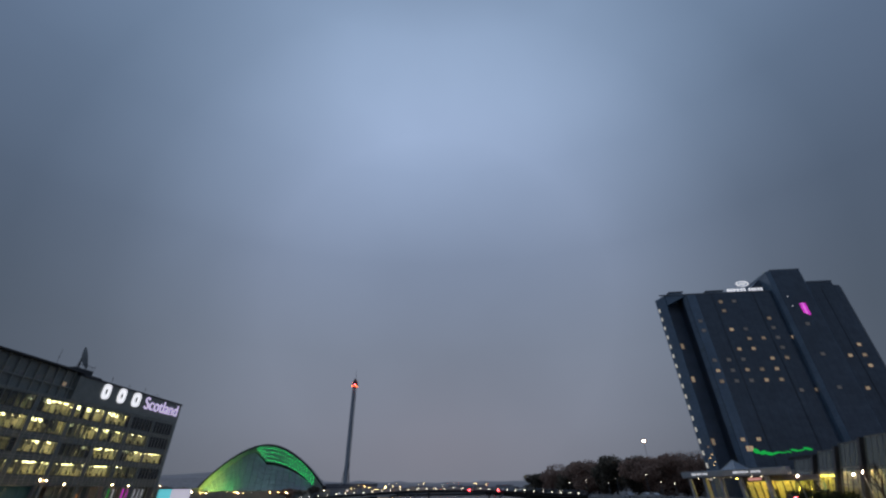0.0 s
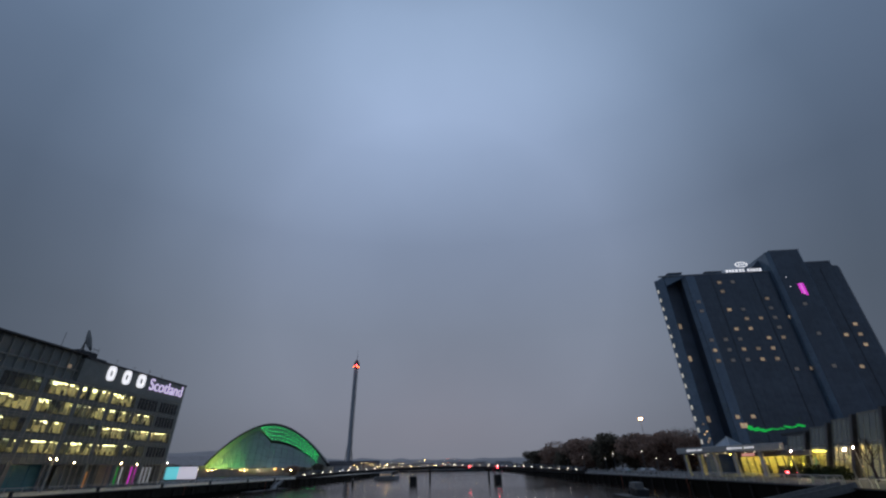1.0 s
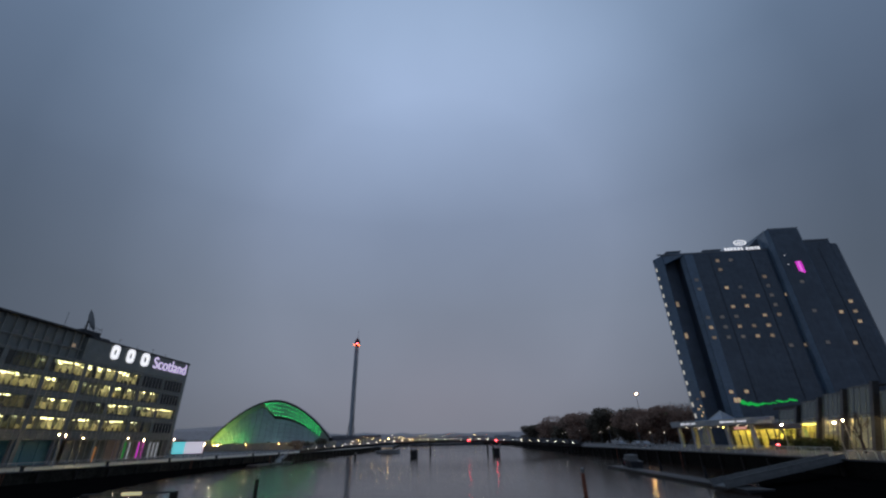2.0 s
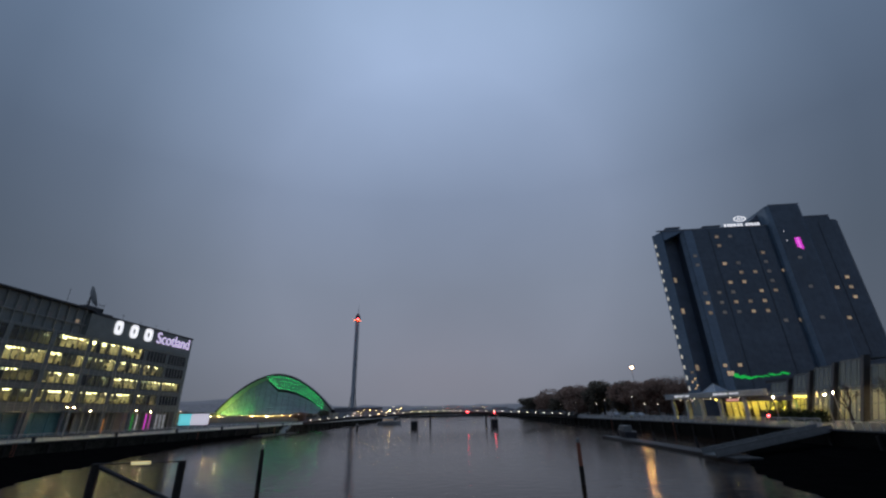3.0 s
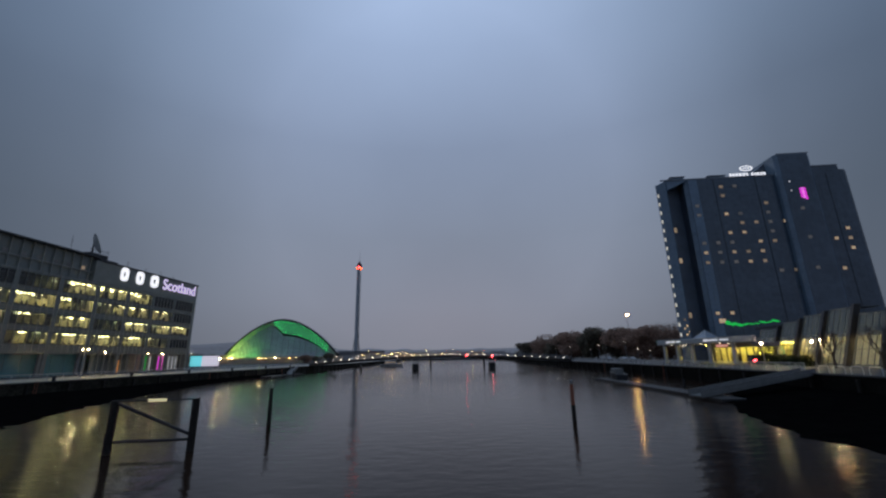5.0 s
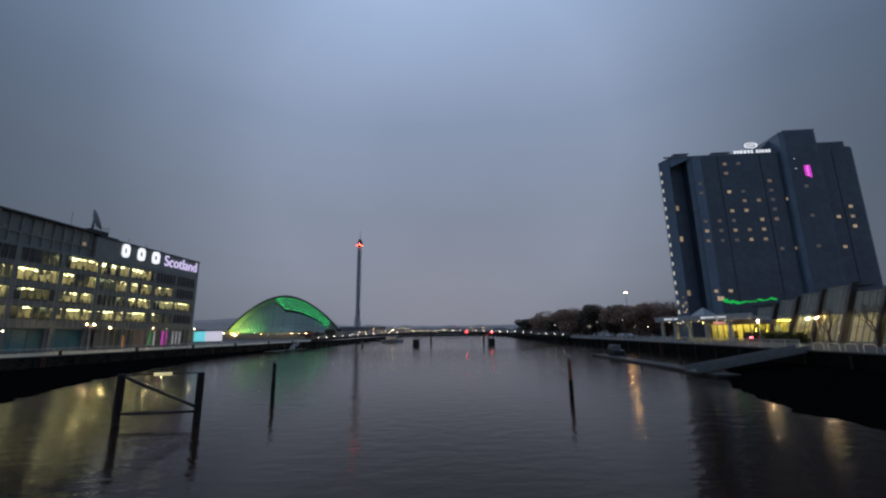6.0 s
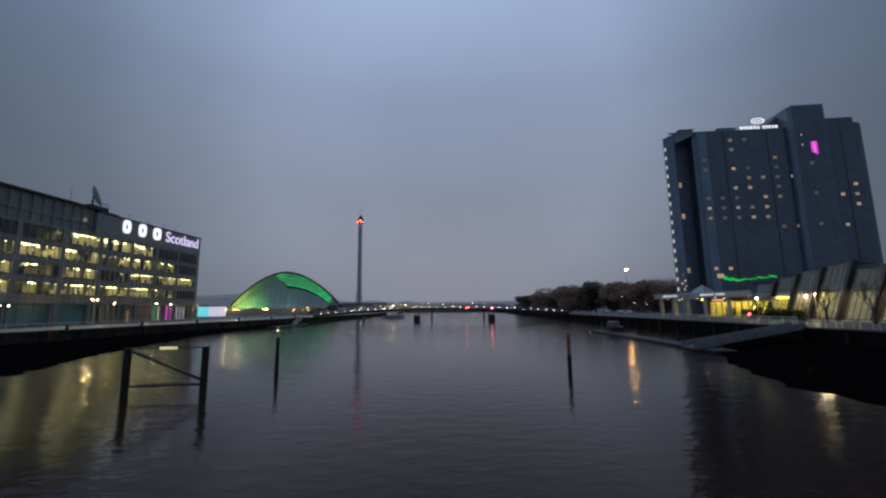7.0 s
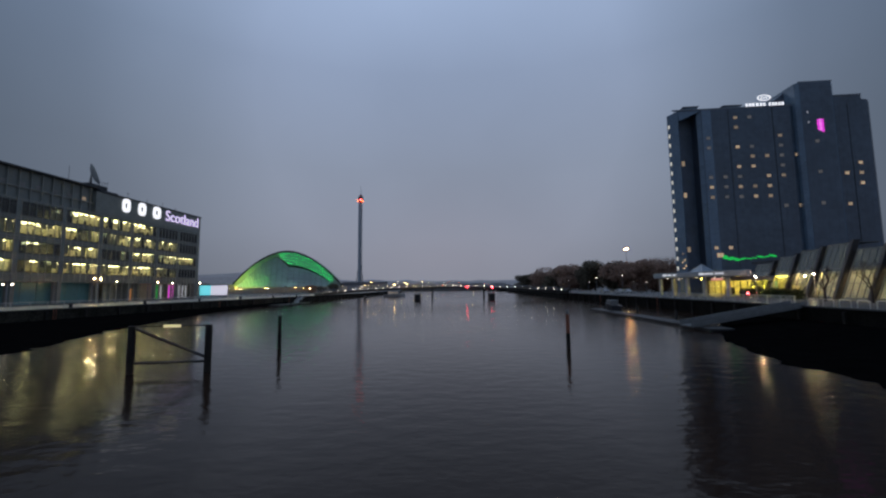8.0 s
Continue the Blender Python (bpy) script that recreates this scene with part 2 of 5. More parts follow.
L_TABLE = glow("table_lamp_shade", (1.0, 0.66, 0.3), 2.0)
L_HOTEL = glow("hotel_lamp", (1.0, 0.80, 0.46), 3600.0)
L_DOWN = glow("canopy_downlight", (1.0, 0.85, 0.6), 7.0)
L_PLATE = glow("illuminated_board", (0.95, 0.85, 0.48), 0.55)
CURTAIN = lit_curtain("lit_hotel_curtain", (1.0, 0.70, 0.42), 0.34)
CURTAIN_DIM = lit_curtain("dim_hotel_curtain", (0.75, 0.62, 0.48), 0.04)


# ---------------------------------------------------------------- building blocks
def box(bm, x0, x1, y0, y1, z0, z1, m=None):
    vs = [bm.verts.new((x, y, z)) for z in (z0, z1) for y in (y0, y1) for x in (x0, x1)]
    for f in ((0, 2, 3, 1), (4, 5, 7, 6), (0, 1, 5, 4), (2, 6, 7, 3), (0, 4, 6, 2), (1, 3, 7, 5)):
        bm.faces.new([vs[i] for i in f])
    if m:
        bmesh.ops.transform(bm, matrix=m, verts=vs)
    return vs


def tube(bm, a, b, r0, r1=None, n=8):
    """A tapered round bar from a to b with closed ends."""
    a, b = Vector(a), Vector(b)
    r1 = r0 if r1 is None else r1
    q = (b - a).to_track_quat("Z", "Y")
    rings = []
    for c, r in ((a, r0), (b, r1)):
        rings.append([bm.verts.new(c + q @ Vector((r * math.cos(i * math.tau / n), r * math.sin(i * math.tau / n), 0))) for i in range(n)])
    for i in range(n):
        bm.faces.new((rings[0][i], rings[0][(i + 1) % n], rings[1][(i + 1) % n], rings[1][i]))
    bm.faces.new(rings[0][::-1])
    bm.faces.new(rings[1])


def prism(bm, pts, z0, z1):
    """An upright prism over a plan outline that runs anticlockwise."""
    lo = [bm.verts.new((x, y, z0)) for x, y in pts]
    hi = [bm.verts.new((x, y, z1)) for x, y in pts]
    k = len(pts)
    for i in range(k):
        bm.faces.new((lo[i], lo[(i + 1) % k], hi[(i + 1) % k], hi[i]))
    bm.faces.new(lo[::-1])
    bm.faces.new(hi)


def bevel(bm, w):
    bmesh.ops.bevel(bm, geom=bm.edges[:], offset=w, segments=1, affect="EDGES")


def part(name, bm, material, parent=None, label=""):
    me = bpy.data.meshes.new(name)
    bm.to_mesh(me)
    bm.free()
    me.materials.append(material)
    ob = new(name, me)
    ob.parent = parent
    if label:
        tagged(ob, label)
    return ob


def boxed(name, dims, material, parent=None, label="", soft=0.0):
    bm = bmesh.new()
    box(bm, *dims)
    if soft:
        bevel(bm, soft)
    return part(name, bm, material, parent, label)


def same(ob, x, y, z, parent=None, rz=0.0, name=""):
    """Another object on ob's mesh."""
    o = new(name or ob.name.split(".")[0], ob.data)
    o.parent = parent if parent else ob.parent
    o.matrix_basis = pose(x, y, z, 0, 0, rz)
    return o


def thing(name, x, y, z, rz, label, category, group="", kind=""):
    e = new(name)
    e.empty_display_size = 0.3
    e.matrix_basis = pose(x, y, z, 0, 0, rz)
    return tagged(e, label, category, group, kind)


# ---------------------------------------------------------------- river, ground, quays
LEFT = [(-64, -40), (-62, 0), (-59, 54), (-55, 95), (-50, 150), (-47.5, 240), (-45, 420), (-60, 640)]
RIGHT = [(38, -40), (39.5, 0), (41, 38), (44, 70), (46, 100), (49, 160), (58, 316), (66, 440), (60, 640)]


def quay_x(line, y):
    for (xa, ya), (xb, yb) in zip(line, line[1:]):
        if ya <= y <= yb:
            return xa + (xb - xa) * (y - ya) / (yb - ya)
    return line[-1][0]


bm = bmesh.new()
for s, line in ((-1, LEFT), (1, RIGHT)):
    for (xa, ya), (xb, yb) in zip(line, line[1:]):
        q = [(xa, ya), (s * 2600, ya), (s * 2600, yb), (xb, yb)]
        bm.faces.new([bm.verts.new((x, y, G)) for x, y in (q if s > 0 else q[::-1])])
bm.faces.new([bm.verts.new(v) for v in ((-2600, 640, G), (2600, 640, G), (2600, 4200, G), (-2600, 4200, G))])
bm.faces.new([bm.verts.new(v) for v in ((-60, 640, -3), (60, 640, -3), (60, 640, G), (-60, 640, G))])
bm.faces.new([bm.verts.new(v) for v in ((-2600, -2600, G), (2600, -2600, G), (2600, -40, G), (-2600, -40, G))])
bm.faces.new([bm.verts.new(v) for v in ((38, -40, -3), (-64, -40, -3), (-64, -40, G), (38, -40, G))])
tagged(part("ground", bm, GROUND), "dark wet asphalt ground on both river banks", "ground", kind="structure")

bm = bmesh.new()
bm.faces.new([bm.verts.new(v) for v in ((-300, -60, 0), (300, -60, 0), (300, 700, 0), (-300, 700, 0))])
tagged(part("water", bm, WATER), "dark rippled river water reflecting dusk sky", "river", kind="structure")


def quay_wall(name, line, s):
    wall = bmesh.new()
    for (xa, ya), (xb, yb) in zip(line, line[1:]):
        q = [(xa, ya), (xb, yb), (xb + s * 1.2, yb), (xa + s * 1.2, ya)]
        prism(wall, q if s < 0 else q[::-1], -3, G - 0.02)
    ob = tagged(part(name, wall, QUAY if s < 0 else QUAY_SHADED), "dark weed-stained stone quay wall along the river", "quay wall", kind="structure")
    # rubbing timbers and ladders on the wall's face
    for y in range(24, 300, 6):
        x = quay_x(line, y)
        boxed("fender", (x - s * 0.32, x - s * 0.004, y - 0.15, y + 0.15, -0.6, G - 0.25), TIMBER, ob)
    # coping stones
    stone = None
    y = 20.0
    while y < 330:
        x0, x1 = quay_x(line, y), quay_x(line, y + 2.2)
        turn = -math.degrees(math.atan2(x1 - x0, 2.2))
        if stone is None:
            stone = boxed("coping", (-0.12 if s > 0 else -0.72, 0.72 if s > 0 else 0.12, 0.02, 2.17, 0, 0.16), COPING, ob, soft=0.02)
            stone.matrix_basis = pose(x0, y, G - 0.02, 0, 0, turn)
        else:
            same(stone, x0, y, G - 0.02, ob, turn)
        y += 2.2
    return ob


quay_wall("quay_wall_left", LEFT, -1)
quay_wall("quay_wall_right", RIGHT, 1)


def promenade(name, line, s, w, y0, y1, material, label):
    pts = [p for p in line if y0 < p[1] < y1]
    pts = [(quay_x(line, y0), y0)] + pts + [(quay_x(line, y1), y1)]
    b = bmesh.new()
    for (xa, ya), (xb, yb) in zip(pts, pts[1:]):
        q = [(xa + s * 0.8, ya), (xa + s * w, ya), (xb + s * w, yb), (xb + s * 0.8, yb)]
        prism(b, q if s > 0 else q[::-1], G - 0.3, G + 0.05)
    return tagged(part(name, b, material), label, "pavement", kind="structure")


# black sheets under the quays, put there for bank shade and dark reflections
SHADE_EDGE_RIGHT = [(9.0, -10.0), (14.0, 8.0), (18.3, 17.5), (19.2, 21.5), (19.6, 25.0), (20.8, 28.5), (22.5, 33.5), (27.5, 43.0), (34.0, 51.0), (43.0, 58.0)]
SHADE_EDGE_LEFT = [(-46.0, -10.0), (-37.0, 15.0), (-31.0, 27.5), (-32.0, 34.0), (-35.5, 40.0), (-38.5, 48.0), (-42.5, 62.0), (-48.0, 84.0), (-51.5, 112.0), (-50.8, 140.0)]


def foreshore(name, shade_edge, line, y1):
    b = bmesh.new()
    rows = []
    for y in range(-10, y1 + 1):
        xa, xb = quay_x(shade_edge, y), quay_x(line, y)
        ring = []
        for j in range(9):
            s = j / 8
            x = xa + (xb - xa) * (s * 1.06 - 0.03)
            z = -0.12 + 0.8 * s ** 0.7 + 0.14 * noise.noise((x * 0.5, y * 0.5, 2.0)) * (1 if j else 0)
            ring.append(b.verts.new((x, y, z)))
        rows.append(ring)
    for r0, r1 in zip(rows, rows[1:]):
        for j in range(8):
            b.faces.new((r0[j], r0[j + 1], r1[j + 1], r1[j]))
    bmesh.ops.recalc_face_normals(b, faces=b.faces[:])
    tagged(part(name, b, BANK_SHADE), "black sheet below the quay wall for its shade and dark reflection", "foreshore", kind="structure")


foreshore("foreshore_right", SHADE_EDGE_RIGHT, RIGHT, 57)
foreshore("foreshore_left", SHADE_EDGE_LEFT, LEFT, 139)

promenade("pavement_left", LEFT, -1, 17, 20, 330, PAVING, "pale paved riverside promenade, wet")
promenade("pavement_right", RIGHT, 1, 10, 20, 330, PAVING_DIM, "riverside pavement by the hotel, wet, unlit dimness put into its colour")


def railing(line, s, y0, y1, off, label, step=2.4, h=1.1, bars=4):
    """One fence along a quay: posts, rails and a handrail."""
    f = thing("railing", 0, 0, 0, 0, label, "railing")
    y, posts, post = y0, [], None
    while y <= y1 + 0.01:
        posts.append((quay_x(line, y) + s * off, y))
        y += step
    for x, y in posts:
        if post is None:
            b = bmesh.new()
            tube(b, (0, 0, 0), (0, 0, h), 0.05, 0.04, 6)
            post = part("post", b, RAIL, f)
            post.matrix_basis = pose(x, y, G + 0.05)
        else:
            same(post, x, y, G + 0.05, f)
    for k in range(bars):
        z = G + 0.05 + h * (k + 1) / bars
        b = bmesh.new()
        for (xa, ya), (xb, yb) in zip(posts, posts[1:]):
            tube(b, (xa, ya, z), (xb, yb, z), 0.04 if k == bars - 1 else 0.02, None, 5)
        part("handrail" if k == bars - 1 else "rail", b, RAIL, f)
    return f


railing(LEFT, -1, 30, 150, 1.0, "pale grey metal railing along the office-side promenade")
railing(RIGHT, 1, 50, 158, 1.0, "pale grey metal railing along the hotel promenade", bars=7)


# ---------------------------------------------------------------- office building on the far quay
# local x runs along the river front from its far corner, local y outward to the river
office = thing("office_building", -81.0, 133.0, G, -93.17, "five-storey dark glass office building with lit yellow windows", "building")
OFF_LEN, OFF_TOP = 92.0, 26.9
ROWS_Z = [(6.6, 9.1), (10.4, 12.85), (14.2, 16.9), (18.0, 20.75)]
BAYS = [0.1, 8.9, 17.6] + [26.4 + 9.17 * k for k in range(8)]
bm = bmesh.new()
box(bm, 0.4, OFF_LEN - 0.4, -34, -6.0, 0, OFF_TOP - 0.3)
part("core", bm, OFFICE_WALL, office, "cream inner walls seen through the glass")
for z in (4.75, 9.3, 13.05, 17.1, 20.95):
    boxed("floor_slab", (0.1, OFF_LEN, -6.0, -0.12, z, z + 0.42), OFFICE_FRAME, office)
boxed("roof", (-1.0, 36.6, -34.5, 0.35, OFF_TOP - 0.3, OFF_TOP + 0.05), ROOF_FELT, office, "flat dark roof slab", 0.05)
boxed("roof", (36.6, OFF_LEN + 0.3, -34.5, 0.2, OFF_TOP + 0.35, OFF_TOP + 0.75), ROOF_FELT, office, "flat dark roof slab", 0.05)
boxed("end_wall", (-0.9, 0.4, -34, 0.1, 0, OFF_TOP - 0.3), OFFICE_DARK, office)
boxed("end_wall", (OFF_LEN - 0.4, OFF_LEN, -34, 0.1, 0, OFF_TOP - 0.3), OFFICE_DARK, office)
# smooth dark top storey that carries the sign, and a glazed one further along
boxed("sign_band", (-0.8, 37.5, -5.9, 0.12, 21.4, OFF_TOP - 0.3), OFFICE_DARK, office, "plain dark band under the roof edge")
boxed("attic", (37.5, OFF_LEN, -5.9, -0.9, 21.4, OFF_TOP + 0.35), OFFICE_DARK, office)
for k in range(24):
    boxed("attic_mullion", (38.2 + k * 2.2, 38.32 + k * 2.2, -0.9, -0.55, 21.4, OFF_TOP + 0.35), OFFICE_FRAME, office)
boxed("attic_rail", (37.5, OFF_LEN, -0.9, -0.5, 23.6, 23.8), OFFICE_FRAME, office)

LIT = {3: {2: 0.9, 3: 1.0, 4: 1.0}, 2: {1: 0.3, 2: 1.0, 3: 1.0, 4: 1.0, 5: 0.9, 6: 0.9},
       1: {0: 0.9, 1: 0.9, 2: 0.6, 4: 1.0, 5: 0.4, 6: 0.6}, 0: {1: 0.5, 2: 1.0, 3: 1.0, 4: 1.0, 5: 0.9, 6: 0.9, 7: 0.6}}
rng = random.Random(4)
panes = {}
for r, (z0, z1) in enumerate(ROWS_Z):
    for k, bay in enumerate(BAYS[:-1]):
        s0, span = bay + 0.46, BAYS[k + 1] - bay - 0.92
        pw = span / 6
        lit = LIT.get(r, {}).get(k, 0)
        win = bmesh.new()
        for i in range(7):
            box(win, s0 + i * pw - 0.06, s0 + i * pw + 0.06, -0.05, 0.10, z0, z1)
        box(win, s0, s0 + span, -0.05, 0.12, z0 - 0.03, z0 + 0.07)
        box(win, s0, s0 + span, -0.05, 0.12, z1 - 0.07, z1 + 0.03)
        box(win, s0, s0 + span, -0.03, 0.08, z1 - 0.75, z1 - 0.69)
        w = part("window", win, OFFICE_MULLION, office)
        for i in range(6):
            shown = bool(lit) and rng.random() < 0.90
            key = (r, shown, k > 2)
            x = s0 + i * pw
            if key not in panes:
                panes[key] = boxed("pane", (0.04, pw - 0.04, -0.01, 0.01, z0, z1), CLEAR if shown else SMOKED, w)
                panes[key].visible_shadow = False
                panes[key].matrix_basis = pose(x, 0, 0)
            else:
                same(panes[key], x, 0, 0, w).visible_shadow = False
            if lit and rng.random() < 0.45:
                drop = rng.uniform(0.3, 1.0) * (z1 - z0)
                boxed("blind", (x + 0.08, x + pw - 0.08, -0.35, -0.32, z1 - drop, z1), BLIND, w)
        # what stands in the rooms: partitions and desks with screens
        if lit:
            b = bmesh.new()
            box(b, s0 - 0.06, s0 + 0.06, -6, -0.5, z0 - 0.5, z1 + 0.1)
            if rng.random() < 0.6:
                p = s0 + pw * rng.randint(1, 5)
                box(b, p - 0.05, p + 0.05, -6, -1.2, z0 - 0.5, z1 + 0.1)
            part("partition", b, OFFICE_WALL, office)
            d = bmesh.new()
            for i in range(5):
                x = s0 + 0.8 + i * 1.52 + rng.uniform(-0.3, 0.3)
                box(d, x - 0.6, x + 0.6, -2.2, -1.2, z0 + 0.25, z0 + 0.32)
                box(d, x - 0.25, x + 0.25, -1.75, -1.7, z0 + 0.4, z0 + rng.uniform(0.7, 1.3))
            part("desk_row", d, OFFICE_FLOOR, office)
            t = bmesh.new()
            for i in range(5):
                if rng.random() < lit:
                    x = s0 + 0.8 + i * 1.55 + rng.uniform(-0.2, 0.2)
                    for y in (-1.4, -3.6):
                        box(t, x - 0.5, x + 0.5, y - 0.11, y + 0.11, z1 - 0.16, z1 - 0.08)
            if len(t.verts):
                part("ceiling_light", t, L_OFFICE, office, "glowing yellow strip light")
            else:
                t.free()
# spandrels between the rows
for z0, z1 in ((4.7, 6.57), (9.13, 10.37), (12.88, 14.17), (16.93, 17.97), (20.78, 21.4)):
    boxed("spandrel", (0.0, OFF_LEN, -0.11, 0.05, z0, z1), OFFICE_DARK, office)
# thin sun-shade rails on the spandrels
for z in (5.2, 5.7, 6.2, 9.45, 9.9, 13.2, 13.7, 17.2, 17.6, 21.1):
    boxed("shade_rail", (0.0, OFF_LEN, 0.05, 0.14, z, z + 0.07), OFFICE_FRAME, office)
for bay, after in zip(BAYS, BAYS[1:]):
    for i in range(7):
        x = bay + 0.46 + i * (after - bay - 0.92) / 6
        boxed("fin", (x - 0.025, x + 0.025, 0.055, 0.16, 4.75, 21.35), OFFICE_FRAME, office)
# tall piers that divide the front
for s in BAYS:
    boxed("pier", (s - 0.4, s + 0.4, -0.3, 0.09, 0, 21.35), OFFICE_DARK, office)
# ground storey: teal glass, recessed doors, a lit shop corner
for i, s in enumerate([29.5 + 3.1 * k for k in range(19)]):
    if i == 1:
        continue
    boxed("teal_panel", (s, s + 3.0, -1.6, -1.5, 0.1, 4.65), TEAL if i > 1 else OFFICE_DARK, office)
for s in (36.4, 45.3, 54.4, 63.4, 72.4):
    boxed("column", (s - 0.3, s + 0.3, -0.9, -0.3, 0, 4.7), CONCRETE, office, "pale round-edged column", 0.08)
boxed("recess", (32.5, 35.8, -5.9, -5.8, 0, 4.7), OFFICE_DARK, office)
boxed("doorway", (23.7, 24.6, -1.7, -1.6, 0, 3.2), glow("amber_doorway", (1.0, 0.42, 0.10), 0.30), office, "doorway lit amber from inside")
for k in range(13):
    s = 2.4 + k * 1.45
    boxed("shop_mullion", (s - 0.06, s + 0.06, -0.25, 0.0, 0.1, 4.7), OFFICE_FRAME, office)
    if k in (0, 1, 2, 3, 4, 7, 8, 9):
        boxed("shop_pane", (s + 0.08, s + 1.37, -0.14, -0.12, 0.1, 4.6), CLEAR, office).visible_shadow = False
for s, m in ((2.8, L_PALE), (4.3, L_PALE), (5.8, L_PALE), (7.3, L_PALE), (8.6, L_PINK), (10.1, L_PINK), (13.4, L_PALE), (15.0, L_GREEN_DIM), (16.6, L_PALE)):
    boxed("light_column", (s - 0.12, s + 0.12, -1.4, -1.2, 0.3, 4.2), m, office, "upright glowing light strip")


for k in range(6):
    s = 21.6 + k * 1.8
    boxed("upright", (s - 0.09, s + 0.09, -1.5, -1.2, 0.1, 4.65), OFFICE_FRAME, office)
boxed("glazed_screen", (20.6, 29.4, -1.9, -1.75, 0.1, 4.65), OFFICE_DARK, office)
for k in range(15):
    x = 39.2 + k * 3.3
    boxed("attic_window", (x, x + 1.25, -0.89, -0.84, 23.95, 24.75), CURTAIN if k == 0 else CONCRETE, office)


def rooftop_plant():
    e = thing("rooftop_plant", -83.0, 95.5, G + OFF_TOP + 0.75, -93.17, "dark rooftop plant housing with satellite dish on office roof", "roof plant")
    boxed("housing", (-5.6, -0.4, -7, -2.5, 0, 1.3), ROOF_FELT, e, soft=0.06)
    boxed("housing", (-9.4, -5.8, -6, -3, -0.7, 0.5), ROOF_FELT, e, soft=0.05)
    b = bmesh.new()
    for i in range(8):
        tube(b, (-5.5 + i * 0.7, -2.6, 1.3), (-5.5 + i * 0.7, -2.6, 2.2), 0.04)
    tube(b, (-5.6, -2.6, 2.2), (-0.5, -2.6, 2.2), 0.05)
    part("guard_rail", b, DARK_STEEL, e)
    b = bmesh.new()
    n, rings = 20, 5
    prev = None
    for j in range(rings + 1):
        r = 2.7 * j / rings
        ring = [b.verts.new((r * math.cos(i * math.tau / n), 0.11 * r * r, r * math.sin(i * math.tau / n))) for i in range(n)] if j else [b.verts.new((0, 0, 0))]
        for i in range(n):
            if j == 1:
                b.faces.new((prev[0], ring[i], ring[(i + 1) % n]))
            elif j:
                b.faces.new((prev[i], ring[i], ring[(i + 1) % n], prev[(i + 1) % n]))
        prev = ring
    bmesh.ops.solidify(b, geom=b.faces[:], thickness=0.06)
    bmesh.ops.transform(b, matrix=pose(-2.9, -4.5, 3.9, 22, 0, 48), verts=b.verts[:])
    part("satellite_dish", b, WHITE_STEEL, e, "pale round satellite dish tilted at the sky")
    b = bmesh.new()
    tube(b, (-2.9, -4.5, 1.2), (-2.9, -4.5, 4.1), 0.16)
    tube(b, (3.2, -4, 0), (3.2, -4, 4.4), 0.04)
    tube(b, (-7.0, -4, 0.5), (-7.0, -4, 3.2), 0.03)
    part("mast", b, DARK_STEEL, e)
    for x, h in ((-12.5, 1.6), (-19.0, 1.1), (-25.0, 1.4), (-30.5, 0.9)):
        b = bmesh.new()
        tube(b, (x, -3.0, -0.75), (x, -3.0, h), 0.04)
        tube(b, (x - 0.4, -3.0, h - 0.2), (x + 0.4, -3.0, h - 0.2), 0.025)
        part("aerial", b, DARK_STEEL, e)
    return e


rooftop_plant()


def office_sign():
    e = thing("illuminated_sign", -81.0, 133.0, G + 22.8, -93.17, "large glowing white block sign on dark office roof band", "sign")
    for s, w in ((29.0, 2.3), (23.8, 2.4), (18.5, 2.7)):
        b = bmesh.new()
        h, n = 3.4, 20
        # a rounded block with an open middle
        rings = []
        for k, y in ((1.0, 0.16), (1.0, 0.42), (0.42, 0.42), (0.42, 0.16)):
            ring = []
            for i in range(n):
                a = i * math.tau / n
                c, d = math.cos(a), math.sin(a)
                f = (abs(c) ** 3.5 + abs(d) ** 3.5) ** (-1 / 3.5)
                ring.append(b.verts.new((s + k * f * c * w / 2, y, 0.3 + h / 2 + k * f * d * h / 2)))
            rings.append(ring)
        for r0, r1 in zip(rings, rings[1:] + rings[:1]):
            for i in range(n):
                b.faces.new((r0[i], r0[(i + 1) % n], r1[(i + 1) % n], r1[i]))
        part("block", b, L_SIGN, e)
    curve = bpy.data.curves.new("lettering", "FONT")
    curve.body, curve.extrude, curve.size = "Scotland", 0.08, 1.0
    word = new("lettering_curve", curve)
    mesh = bpy.data.meshes.new_from_object(word)
    bpy.data.objects.remove(word)
    xs = [v.co.x for v in mesh.vertices]
    k = 14.4 / (max(xs) - min(xs))
    mesh.transform(pose(14.9, 0.24, 0.45, 90, 0, 180) @ Matrix.Diagonal((k, k * 1.02, 1, 1)) @ Matrix.Translation((-min(xs), 0, 0)))
    mesh.materials.clear()
    mesh.materials.append(L_SIGN_VIOLET)
    tagged(new("lettering", mesh), "glowing lilac letters").parent = e
    return e


office_sign()

# ---------------------------------------------------------------- hotel tower
# local x runs along its river-facing front, local y away from it
hotel = thing("hotel_tower", 80.8, 123.0, G, -5.4, "tall dark blue mirror-glass hotel tower with few lit windows", "building")
HT = 57.6
HOTEL_RIB = mat("dark_joint", (0.012, 0.015, 0.02), 0.5, var=0.2)
bm = bmesh.new()
prism(bm, [(1.0, 0), (38.5, 0), (38.5, 20), (0, 20), (0, 1.0)], 0, HT)
part("wall", bm, HOTEL_FRAME, hotel)
bm = bmesh.new()
prism(bm, [(38.5, 0.0), (49.1, 0.0), (50.8, 1.5), (50.8, 20), (38.5, 20)], 0, HT + 2.4)
for v in bm.verts:
    if v.co.z > HT and v.co.x > 48:
        v.co.z -= 1.6
part("wall", bm, HOTEL_FRAME, hotel)
bm = bmesh.new()
